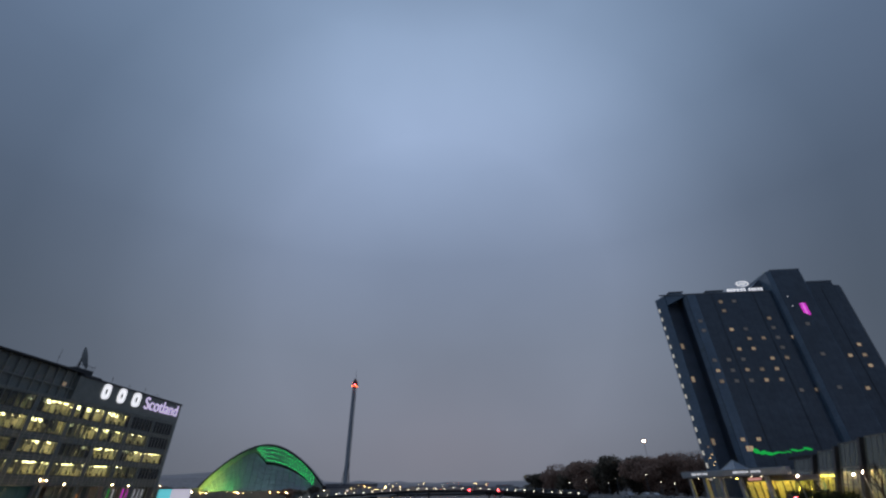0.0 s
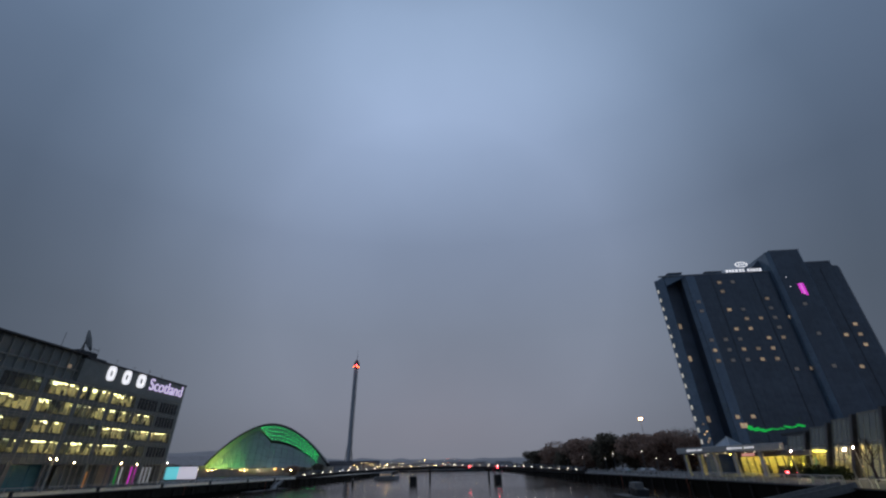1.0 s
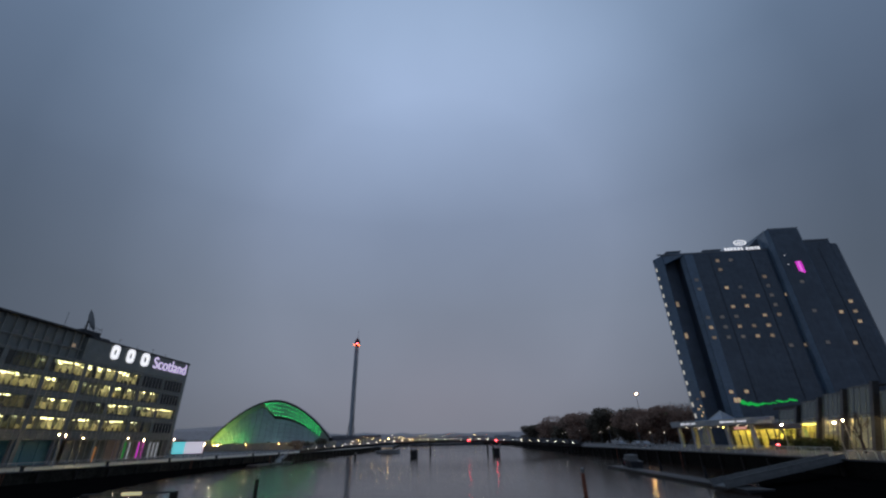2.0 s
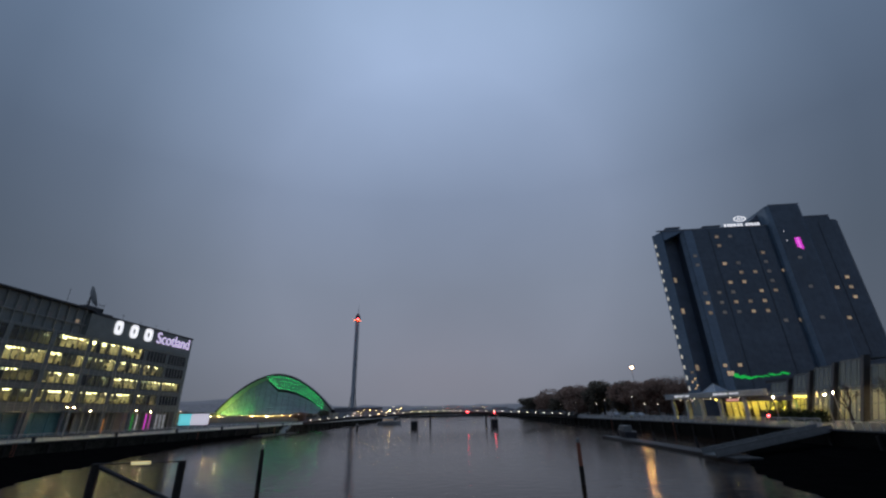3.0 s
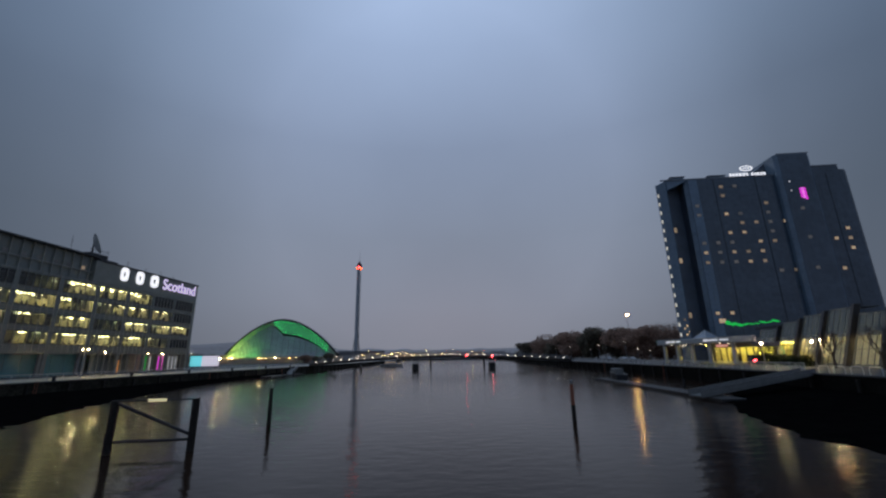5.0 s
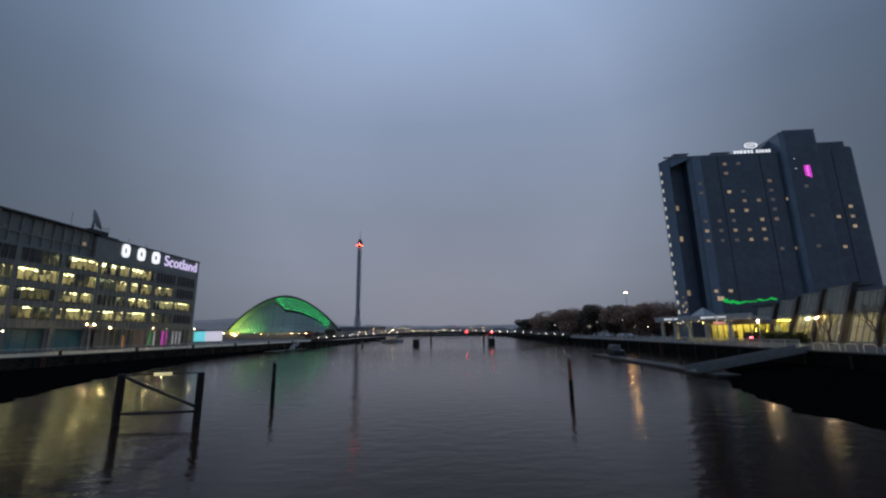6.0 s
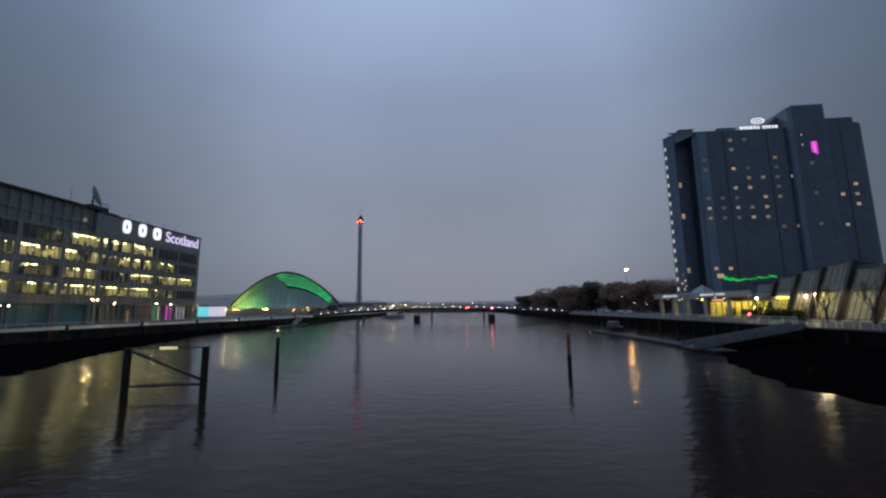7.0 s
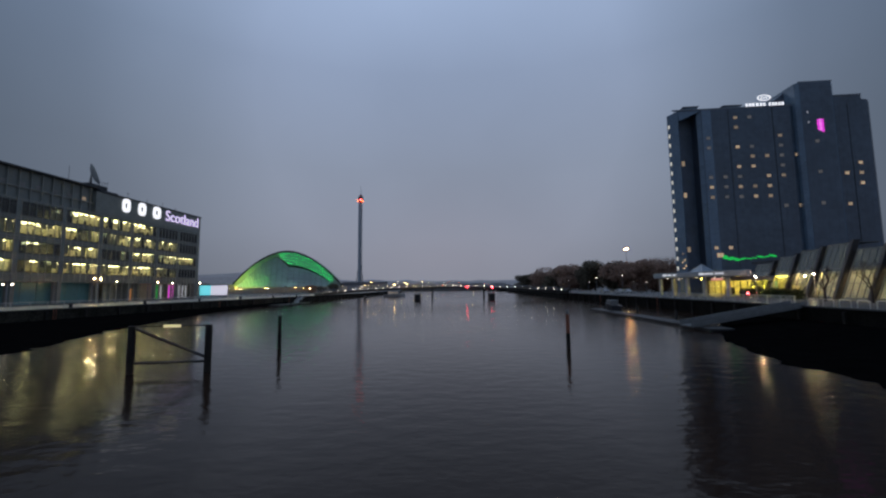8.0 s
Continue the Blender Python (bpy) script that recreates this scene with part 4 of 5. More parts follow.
# ---------------------------------------------------------------- science hall: a crescent shell over green-lit glass
def science_hall():
    Y, cx = 298.0, -114.0
    e = thing("science_hall", cx, Y, G, 0, "crescent-shaped hall with dark shell roof lit green inside", "building")
    half, top = 39.0, 30.4

    def rise(t):
        """Height of the rim at t from -1 to 1."""
        return top * (1 - 0.78 * abs(t) ** (1.85 if t > 0 else 1.9))
    n = 36
    ts = [-1 + 2 * i / n for i in range(n + 1)]
    # the shell leans back from its rim
    b = bmesh.new()
    rows = []
    for j in range(9):
        s = j / 8
        rows.append([b.verts.new((half * t * (1 - 0.25 * s * s), 2 + 34 * s, rise(t) * math.cos(s * 1.45))) for t in ts])
    for r0, r1 in zip(rows, rows[1:]):
        for i in range(n):
            b.faces.new((r0[i], r0[i + 1], r1[i + 1], r1[i]))
    bmesh.ops.recalc_face_normals(b, faces=b.faces[:])
    part("shell", b, TITANIUM, e, "dark metal crescent shell")
    b = bmesh.new()
    for t0, t1 in zip(ts, ts[1:]):
        tube(b, (half * t0, -2.2, rise(t0)), (half * t1, -2.2, rise(t1)), 0.55, None, 6)
    part("rim", b, DARK_STEEL, e, "dark tubular roof rim")
    # lined soffit under the rim, set with lights
    b = bmesh.new()
    rows = []
    for s in (0.0, 0.33, 0.66, 1.0):
        rows.append([b.verts.new((half * t * (1 - 0.08 * s), -1.8 + 3.2 * s, rise(t) * (1 - (0.05 + 0.26 * max(0, min(1, (t + 0.25) * 4))) * s) - 0.4)) for t in ts])
    for r0, r1 in zip(rows, rows[1:]):
        for i in range(n):
            b.faces.new((r0[i], r0[i + 1], r1[i + 1], r1[i]))
    part("soffit", b, SHELL_UNDER, e, "pale lining washed with green light")
    lamp = None
    for t in [i * 0.044 - 0.17 for i in range(24)]:
        for s in (0.12, 0.38, 0.64, 0.88):
            tt = t + 0.03 * s
            z = rise(tt) * (1 - 0.31 * s * max(0, min(1, (tt + 0.25) * 4))) - 0.75
            if lamp is None:
                b = bmesh.new()
                bmesh.ops.create_icosphere(b, subdivisions=1, radius=0.2)
                lamp = part("green_lamp", b, L_GREEN, e, "small green roof lamp")
                lamp.matrix_basis = pose(half * tt * (1 - 0.08 * s), -2.0 + 3.2 * s, z)
            else:
                same(lamp, half * tt * (1 - 0.08 * s), -2.0 + 3.2 * s, z, e)
    # the triangulated frame under the lining
    b = bmesh.new()
    for i in range(12, n):
        t0, t1 = ts[i], ts[min(n, i + 1)]
        k = 0.31 * max(0, min(1, (t0 + 0.25) * 4))
        tube(b, (half * t0, -1.9, rise(t0) - 0.7), (half * t1 * 0.94, 1.2, rise(t1) * (1 - k) - 0.9), 0.16, None, 4)
        tube(b, (half * t1, -1.9, rise(t1) - 0.7), (half * t0 * 0.94, 1.2, rise(t0) * (1 - k) - 0.9), 0.16, None, 4)
    part("truss", b, WHITE_STEEL, e)
    # front glass with its uprights
    b = bmesh.new()
    lo, hi = [], []
    for t in ts:
        k = 0.31 * max(0, min(1, (t + 0.25) * 4)) + 0.05
        lo.append(b.verts.new((half * t * 0.97, -1.0, min(4.5, rise(t)))))
        hi.append(b.verts.new((half * t * 0.93, 1.5, max(min(4.6, rise(t)), rise(t) * (1 - k) - 0.5))))
    for i in range(n):
        b.faces.new((lo[i], lo[i + 1], hi[i + 1], hi[i]))
    part("front_glass", b, HALL_GLASS, e, "grey-teal glass front").visible_shadow = False
    for i in range(2, n - 1, 2):
        t = ts[i]
        k = 0.31 * max(0, min(1, (t + 0.25) * 4)) + 0.05
        b = bmesh.new()
        tube(b, (half * t * 0.97, -1.1, min(4.5, rise(t))), (half * t * 0.93, 1.4, max(4.6, rise(t) * (1 - k) - 0.5)), 0.13, None, 4)
        part("upright", b, GREY_STEEL, e)
    # level glazing bars across the front
    for f in (0.22, 0.42, 0.62, 0.82):
        b = bmesh.new()
        line = []
        for t in ts[3:-2]:
            k = 0.31 * max(0, min(1, (t + 0.25) * 4)) + 0.05
            z0, z1 = min(4.5, rise(t)), max(4.6, rise(t) * (1 - k) - 0.5)
            line.append((half * t * (0.97 - 0.04 * f), -1.08 + 2.5 * f, z0 + (z1 - z0) * f))
        for p, q in zip(line, line[1:]):
            tube(b, p, q, 0.07, None, 4)
        part("glazing_bar", b, GREY_STEEL, e)
    # ribs that fan over the low end
    for i in range(9):
        t = -0.93 + i * 0.065
        b = bmesh.new()
        tube(b, (half * (t + 0.12), -1.6, 4.4), (half * t, -1.9, rise(t)), 0.2, None, 5)
        part("rib", b, WHITE_STEEL, e, "pale rib lit yellow-green")
    boxed("inner_wall", (-36, 36, 9, 9.6, 0, 10), SHELL_UNDER, e)
    boxed("podium", (-37, 42, -9, 8, 0, 4.4), SANDSTONE, e, "sand-coloured low entrance block", 0.1)
    boxed("podium", (-46, -37, -4, 6, 0, 6.4), SANDSTONE, e, "sand-coloured low entrance block", 0.1)
    # the first wall lamp is known, the other two are added to brighten the podium
    for x in (-33.0, -12.0, 9.0):
        boxed("wall_lamp", (x - 0.2, x + 0.2, -9.3, -9.01, 3.5, 3.7), L_WARM, e, "small warm wall lamp, two of three added to brighten the podium")
    # lamps and housings added on the podium roof to brighten the front glass
    for x, colour, power, reach in ((-30.0, (0.66, 1.0, 0.16), 1300, 8), (-20.0, (0.10, 1.0, 0.20), 520, 17), (2.0, (0.5, 1.0, 0.85), 70, 10)):
        boxed("floodlight", (x - 1.0, x + 1.0, -8.6, -8.0, 4.4, 4.8), DARK_STEEL, e, "dark housing added for a lamp that brightens the front")
        lamp_data = bpy.data.lights.new("floodlight", "AREA")
        lamp_data.shape, lamp_data.size, lamp_data.size_y = "RECTANGLE", 4.0, 0.5
        lamp_data.energy, lamp_data.color = power, colour
        lamp = new("floodlight_beam", lamp_data)
        lamp.parent = e
        lamp.matrix_basis = look((x, -8.2, 5.0), (x - 1, 1.0, reach))
    return e


HALL_GLASS = mat("etched_hall_glass", (0.46, 0.52, 0.53), 0.25, var=0.15, scale=0.15, bump=0.02)
science_hall()


# ---------------------------------------------------------------- observation tower
def observation_tower():
    e = thing("observation_tower", -98.4, 480.0, G, 0, "slim grey observation tower with red lights at its top", "tower")
    H = 107.0
    b = bmesh.new()
    n = 14
    rings = []
    for z, s in ((4, 1.0), (40, 1.0), (80, 0.98), (H, 0.9)):
        rings.append([b.verts.new((1.9 * s * math.cos(i * math.tau / n) - 0.5, 3.2 * s * math.sin(i * math.tau / n), z)) for i in range(n)])
    for r0, r1 in zip(rings, rings[1:]):
        for i in range(n):
            b.faces.new((r0[i], r0[(i + 1) % n], r1[(i + 1) % n], r1[i]))
    b.faces.new(rings[-1])
    part("shaft", b, TOWER_STEEL, e)
    for s in (1.9, 2.9):
        b = bmesh.new()
        tube(b, (s, -1.5, 0), (s - 0.3, -1.5, H - 4), 0.28, None, 6)
        part("guide_column", b, GREY_STEEL, e)
    b = bmesh.new()
    for k in range(34):
        z = 4 + k * 2.9
        tube(b, (1.2, -1.5, z), (2.8, -1.5, z + 1.45), 0.1, None, 4)
        tube(b, (2.8, -1.5, z + 1.45), (1.2, -1.5, z + 2.9), 0.1, None, 4)
    part("lattice", b, GREY_STEEL, e)
    for s in (-5.0, 5.0):
        b = bmesh.new()
        tube(b, (s, 0, 0), (s * 0.25, 0, 34), 0.4, 0.3, 6)
        part("leg", b, DARK_STEEL, e)
    b = bmesh.new()
    for z0, z1, r0, r1 in ((H - 2, H + 2, 2.6, 3.4), (H + 2, H + 5, 3.4, 2.9), (H + 5, H + 8.5, 2.9, 1.0)):
        tube(b, (0.3, 0, z0), (0.3, 0, z1), r0, r1, 12)
    part("cabin", b, mat("cabin_red", (0.26, 0.06, 0.05), 0.5, var=0.2), e, "dark red viewing cabin")
    b = bmesh.new()
    tube(b, (0.6, 0, H + 8), (0.6, 0, H + 20), 0.3, 0.06, 6)
    part("mast", b, GREY_STEEL, e)
    for x, z, m in ((-2.2, H + 0.2, L_ORANGE), (2.0, H + 0.4, L_ORANGE), (3.2, H - 0.5, L_ORANGE), (0.6, H + 1.6, L_RED)):
        b = bmesh.new()
        bmesh.ops.create_icosphere(b, subdivisions=1, radius=0.8)
        bmesh.ops.translate(b, verts=b.verts[:], vec=(x, -3.4, z))
        part("beacon", b, m, e, "glowing aircraft warning lamp")


observation_tower()


# ---------------------------------------------------------------- in the river: dolphin frame, marker poles, pontoons
def pile(bm, x, y, r, top):
    tube(bm, (x, y, -3), (x, y, top), r * 1.05, r, 12)


def mooring_frame():
    e = thing("mooring_frame", -16.05, 24.2, 0, 8.3, "dark braced timber mooring frame standing in the river", "mooring")
    for x in (-2.08, 2.08):
        b = bmesh.new()
        pile(b, x, 0, 0.195, 2.75)
        part("post", b, TIMBER, e)
    b = bmesh.new()
    tube(b, (-2.08, 0, 0.62), (2.08, 0, 0.62), 0.075)
    part("brace", b, BLACK_IRON, e)
    b = bmesh.new()
    tube(b, (-1.95, 0, 2.62), (2.0, 0, 0.85), 0.09)
    part("diagonal_brace", b, BLACK_IRON, e)
    b = bmesh.new()
    tube(b, (-2.0, 0, 2.72), (2.0, 0, 2.72), 0.035)
    part("top_rail", b, BLACK_IRON, e)
    boxed("board", (-0.38, 0.56, -0.12, -0.05, 2.64, 2.79), L_PLATE, e, "pale yellow illuminated board", 0.02)
    return e


mooring_frame()


def marker_pole(x, y, r, top, lower, upper, lamp, label):
    e = thing("marker_pole", x, y, 0, 0, label, "marker pole", "river marker poles")
    b = bmesh.new()
    pile(b, 0, 0, r, top * 0.45)
    part("pile", b, lower, e)
    b = bmesh.new()
    tube(b, (0, 0, top * 0.45), (0, 0, top), r * 0.9, r * 0.85, 12)
    part("upper_pole", b, upper, e)
    b = bmesh.new()
    tube(b, (0, 0, top), (0, 0, top + 0.1), r * 0.5, r * 0.5)
    bmesh.ops.create_icosphere(b, subdivisions=2, radius=r * 0.8, matrix=Matrix.Translation((0, 0, top + 0.22)))
    part("lamp", b, lamp, e)


DULL_LENS = mat("unlit_lens", (0.25, 0.25, 0.24), 0.3, var=0.1)
marker_pole(-13.4, 33.6, 0.16, 2.62, TIMBER, TIMBER, DULL_LENS, "dark timber marker pole with a small unlit lamp")
marker_pole(9.7, 32.0, 0.16, 2.62, TIMBER, RUST, DULL_LENS, "timber marker pole painted rusty red near its top")
marker_pole(-29.7, 155, 0.35, 1.6, TIMBER, TIMBER, DULL_LENS, "distant dark timber marker pole in the river")
marker_pole(-5.4, 205, 0.4, 5.0, TIMBER, TIMBER, DULL_LENS, "distant dark timber marker pole in the river")
marker_pole(20.4, 203, 0.4, 5.0, TIMBER, TIMBER, DULL_LENS, "distant dark timber marker pole in the river")


def pontoon(x, y, w, l, rz, label):
    e = thing("pontoon", x, y, 0, rz, label, "pontoon")
    boxed("float", (-w / 2, w / 2, -l / 2, l / 2, -0.3, 0.24), BLACK_IRON, e)
    b = bmesh.new()
    k = -l / 2
    while k < l / 2:
        box(b, -w / 2 - 0.05, w / 2 + 0.05, k, min(l / 2, k + 0.46), 0.24, 0.30)
        k += 0.5
    tagged(part("decking", b, PAVING_DIM, e), kind="stuff")
    for s in (-l * 0.2, l * 0.1, l / 2 - 1):
        b = bmesh.new()
        tube(b, (w / 2 + 0.3, s, -3), (w / 2 + 0.3, s, 1.5), 0.16, None, 10)
        part("guide_pile", b, BLACK_IRON, e)


pontoon(29.6, 62.0, 2.4, 40.0, -3.0, "long low floating pontoon with pale deck boards")
pontoon(-47.6, 128.0, 3.0, 22.0, -5.0, "low floating pontoon beside the quay wall")


GANGWAY = mat("worn_grey_deck", (0.20, 0.20, 0.19), 0.7, var=0.25, scale=1.5)


def gangway(a, b_, w, label):
    a, b_ = Vector(a), Vector(b_)
    d = b_ - a
    L = d.length
    e = thing("gangway", *a, math.degrees(math.atan2(d.y, d.x)), label, "gangway")
    slope = math.asin(d.z / L)
    m = Matrix.Rotation(-slope, 4, "Y")
    b = bmesh.new()
    box(b, 0, L, -w / 2, w / 2, -0.12, 0.0, m)
    part("walkway", b, GANGWAY, e)
    for s in (-w / 2, w / 2):
        b = bmesh.new()
        box(b, 0, L, s - 0.04, s + 0.04, 0.45, 0.53, m)
        box(b, 0, L, s - 0.04, s + 0.04, -0.2, 0.12, m)
        n = int(L / 1.2)
        for i in range(n + 1):
            box(b, L * i / n - 0.03, L * i / n + 0.03, s - 0.03, s + 0.03, 0, 0.46, m)
        part("side_truss", b, GANGWAY, e)
        b = bmesh.new()
        box(b, 0.05, L - 0.05, s - 0.015, s + 0.015, 0.12, 0.45, m)
        part("side_panel", b, GANGWAY, e, "grey metal infill panel")


gangway((42.2, 48.6, G + 0.1), (26.6, 45.0, 0.4), 1.6, "sloping grey metal gangway from quay down to pontoon")
gangway((-50.4, 146.0, G + 0.1), (-48.2, 134.0, 0.36), 1.6, "sloping grey gangway down to the far pontoon")


# ---------------------------------------------------------------- trees
def leaf_crown(bm, rr, cx, cy, cz, rx, ry, rz, n, size):
    """Clumps of small leaf blades over a lumpy volume."""
    lumps = [(cx + rr.uniform(-0.6, 0.6) * rx, cy + rr.uniform(-0.6, 0.6) * ry, cz + rr.uniform(-0.7, 0.7) * rz, rr.uniform(0.35, 0.6)) for _ in range(14)]
    for _ in range(n):
        lx, ly, lz, k = rr.choice(lumps)
        v = Vector((rr.gauss(0, 1), rr.gauss(0, 1), rr.gauss(0, 1))).normalized() * rr.uniform(0.55, 1.0)
        c = Vector((lx + v.x * rx * k, ly + v.y * ry * k, lz + v.z * rz * k))
        d = Vector((rr.uniform(-1, 1), rr.uniform(-1, 1), rr.uniform(-1, 1))).normalized()
        o = d.orthogonal().normalized() * size * rr.uniform(0.5, 1.1)
        d = d * size * rr.uniform(0.8, 1.6)
        bm.faces.new([bm.verts.new(p) for p in (c - d, c + o, c + d, c - o)])


def branchwork(bm, rr, a, d, length, r, depth, twigs=3):
    b = a + d * length
    tube(bm, a, b, r, r * 0.62, 5 if depth > 1 else 3)
    if depth:
        for _ in range(twigs):
            nd = (d + Vector((rr.uniform(-0.75, 0.75), rr.uniform(-0.75, 0.75), rr.uniform(-0.1, 0.55)))).normalized()
            branchwork(bm, rr, a + d * length * rr.uniform(0.55, 1.0), nd, length * rr.uniform(0.6, 0.8), r * 0.55, depth - 1, twigs)


def leafy_tree(x, y, h, w, seed, material, label):
    rr = random.Random(seed)
    e = thing("tree", x, y, G, rr.uniform(0, 360), label, "tree", "trees on the far bank")
    b = bmesh.new()
    tube(b, (0, 0, -0.1), (0, 0, h * 0.45), 0.035 * h, 0.02 * h, 8)
    for i in range(6):
        a = i * 1.05 + rr.uniform(0, 0.5)
        tube(b, (0, 0, h * rr.uniform(0.2, 0.45)), (w * 0.35 * math.cos(a), w * 0.35 * math.sin(a), h * rr.uniform(0.5, 0.8)), 0.014 * h, 0.006 * h, 5)
    part("trunk", b, BARK, e)
    b = bmesh.new()
    leaf_crown(b, rr, 0, 0, h * 0.49, w * 0.55, w * 0.55, h * 0.44, 5200, 0.027 * h)
    part("crown", b, material, e)
    return e


def bare_tree(x, y, h, seed, label, group, depth=5):
    rr = random.Random(seed)
    e = thing("bare_tree", x, y, G, 0, label, "tree", group)
    b = bmesh.new()
    tube(b, (0, 0, -0.1), (0, 0, h * 0.3), 0.028 * h, 0.02 * h, 8)
    part("trunk", b, BARK, e)
    b = bmesh.new()
    for i in range(4):
        a = i * 1.6 + rr.uniform(0, 0.6)
        branchwork(b, rr, Vector((0, 0, h * (0.22 + 0.02 * i))), Vector((0.5 * math.cos(a), 0.5 * math.sin(a), 1)).normalized(), h * 0.27, 0.013 * h, depth)
    part("crown", b, BARK, e)
    return e


rr = random.Random(11)
for i, (a, y, top) in enumerate(((0.205, 330, 0.030), (0.222, 320, 0.030), (0.240, 300, 0.036), (0.262, 285, 0.044), (0.285, 262, 0.050), (0.31, 250, 0.051),
                                 (0.335, 236, 0.056), (0.36, 225, 0.058), (0.374, 215, 0.056), (0.424, 190, 0.053), (0.432, 186, 0.057), (0.455, 180, 0.058),
                                 (0.478, 172, 0.060), (0.50, 170, 0.060), (0.522, 166, 0.060), (0.545, 162, 0.058), (0.57, 158, 0.056), (0.595, 160, 0.056))):
    h = CAM_Z + top * 1.08 * y - G
    leafy_tree(a * y, y, h, h * (0.8 if i in (7, 8, 9, 10) else 1.25) + 2.0, 40 + i, LEAF_DARK if i in (0, 1, 4, 7, 8, 9, 10) else LEAF_RUSSET,
               "dense dark evergreen tree on the hotel bank" if i in (0, 1, 4, 7, 8, 9, 10) else "dense russet-brown winter tree on the hotel bank")
for i, (a, y, top) in enumerate(((0.53, 175, 0.080), (0.55, 180, 0.076), (0.515, 185, 0.070))):
    bare_tree(a * y, y, CAM_Z + top * y - G, 70 + i, "tall bare winter tree above the darker trees", "bare trees", 5)
bare_tree(58.6, 62.5, 6.6, 80, "small bare street tree by the glass pavilion", "small bare trees", 4)
bare_tree(57.6, 54.6, 6.6, 81, "small bare street tree by the glass pavilion", "small bare trees", 4)


def hedge(x0, y0, x1, y1, w, h, label):
    e = thing("hedge", x0, y0, G, math.degrees(math.atan2(y1 - y0, x1 - x0)), label, "hedge")
    L = math.hypot(x1 - x0, y1 - y0)
    b = bmesh.new()
    r2 = random.Random(int(x0 * 10))
    k = 0.0
    while k < L:
        leaf_crown(b, r2, k, 0, h * 0.5, 1.2, w * 0.6, h * 0.45, 260, 0.12)
        k += 1.3
    part("foliage", b, HEDGE, e)
    b = bmesh.new()
    for k in range(int(L / 1.3)):
        tube(b, (k * 1.3, 0, -0.05), (k * 1.3, 0, h * 0.5), 0.05, 0.03, 5)
    part("stems", b, BARK, e)


hedge(63.0, 84.0, 60.0, 68.0, 1.6, 1.9, "dark clipped hedge in front of the glass pavilion")


# ---------------------------------------------------------------- lamps on the banks
def lamp_post(x, y, h, heads, material, label, group, size=0.11, arm=0.7):
    e = thing("street_lamp", x, y, G + 0.05, 0, label, "street lamp", group)
    b = bmesh.new()
    tube(b, (0, 0, -0.05), (0, 0, h), 0.09, 0.05, 8)
    tube(b, (0, 0, -0.05), (0, 0, 0.5), 0.13, 0.12, 8)
    part("post", b, GREY_STEEL, e)
    for k in range(heads):
        s = (-1, 1)[k] if heads == 2 else 0
        b = bmesh.new()
        tube(b, (0, 0, h - 0.05), (0, s * arm, h + 0.05), 0.03)
        box(b, -size * 0.9, size * 0.9, s * arm - size, s * arm + size, h + 0.12, h + 0.2)
        head = part("lamp_head", b, DARK_STEEL, e)
        b = bmesh.new()
        bmesh.ops.create_icosphere(b, subdivisions=2, radius=size * 0.8, matrix=Matrix.Translation((0, s * arm, h)) @ Matrix.Diagonal((1, 1, 0.65, 1)))
        part("lens", b, material, head, "glowing lamp lens")
    return e


# office promenade: bearing from the eye, distance along the river, height of the lamp
for a, y, h, heads in ((-0.665, 100.0, 4.4, 1), (-0.851, 80.0, 5.1, 2), (-0.803, 86.0, 4.6, 1), (-0.70, 97.0, 4.6, 1), (-0.598, 108.0, 4.4, 1)):
    lamp_post(a * y, y, h, heads, L_WHITE, "grey lamp post with a glowing warm white head", "promenade lamps", 0.085)
# the five posts at 284 are added to brighten the hall's podium
for a, y, h in ((-0.527, 122, 3.2), (-0.499, 130, 3.0), (-0.43, 140, 3.0), (-0.40, 155, 3.0), (-0.328, 175, 3.0), (-0.25, 230, 4.0), (-0.193, 260, 4.6), (-0.49, 278, 4.2), (-0.455, 276, 4.0), (-0.505, 262, 3.6), (-0.42, 284, 3.4), (-0.385, 284, 3.4), (-0.345, 284, 3.4), (-0.305, 284, 3.4), (-0.53, 284, 4.6)):
    lamp_post(a * y, y, h, 1, L_WHITE if y < 250 else L_WARM, "small lamp post with a warm white head", "far promenade lamps", 0.10 if y < 250 else 0.15)
for a, y, h in ((0.771, 78, 4.0), (0.893, 66, 3.9), (0.915, 66, 4.2)):
    lamp_post(a * y, y, h, 1, L_HOTEL, "grey lamp post glowing warm white by the hotel", "hotel lamps", 0.095)
for a, y, h in ((0.442, 128, 5.8), (0.378, 150, 5.6), (0.358, 170, 4.6), (0.31, 180, 5.4), (0.275, 210, 5.2), (0.47, 140, 4.0), (0.50, 130, 3.6)):
    lamp_post(a * y, y, h, 1, L_DECK, "tall slim lamp post before the dark trees", "park lamps", 0.12)

lamp_post(-1.072 * 68, 68, 3.9, 2, L_DECK, "grey lamp post with two glowing warm heads", "promenade lamps", 0.2)

# floodlight on a tall mast behind the trees
flood = thing("floodlight_mast", 0.455 * 205, 205, G, 0, "tall slim floodlight mast glowing orange", "floodlight")
bm = bmesh.new()
tube(bm, (0, 0, -0.1), (0, 0, 21.0), 0.16, 0.07, 8)
part("mast", bm, DARK_STEEL, flood)
boxed("lamp_housing", (-1.2, 1.2, -0.3, 0.3, 21.0, 21.3), DARK_STEEL, flood, soft=0.05)
bm = bmesh.new()
for s in (-0.7, 0.0, 0.7):
    bmesh.ops.create_icosphere(bm, subdivisions=2, radius=0.22, matrix=Matrix.Translation((s * 0.6, -0.45, 21.2)))
part("lamp", bm, L_STRONG, flood, "glowing orange floodlight")

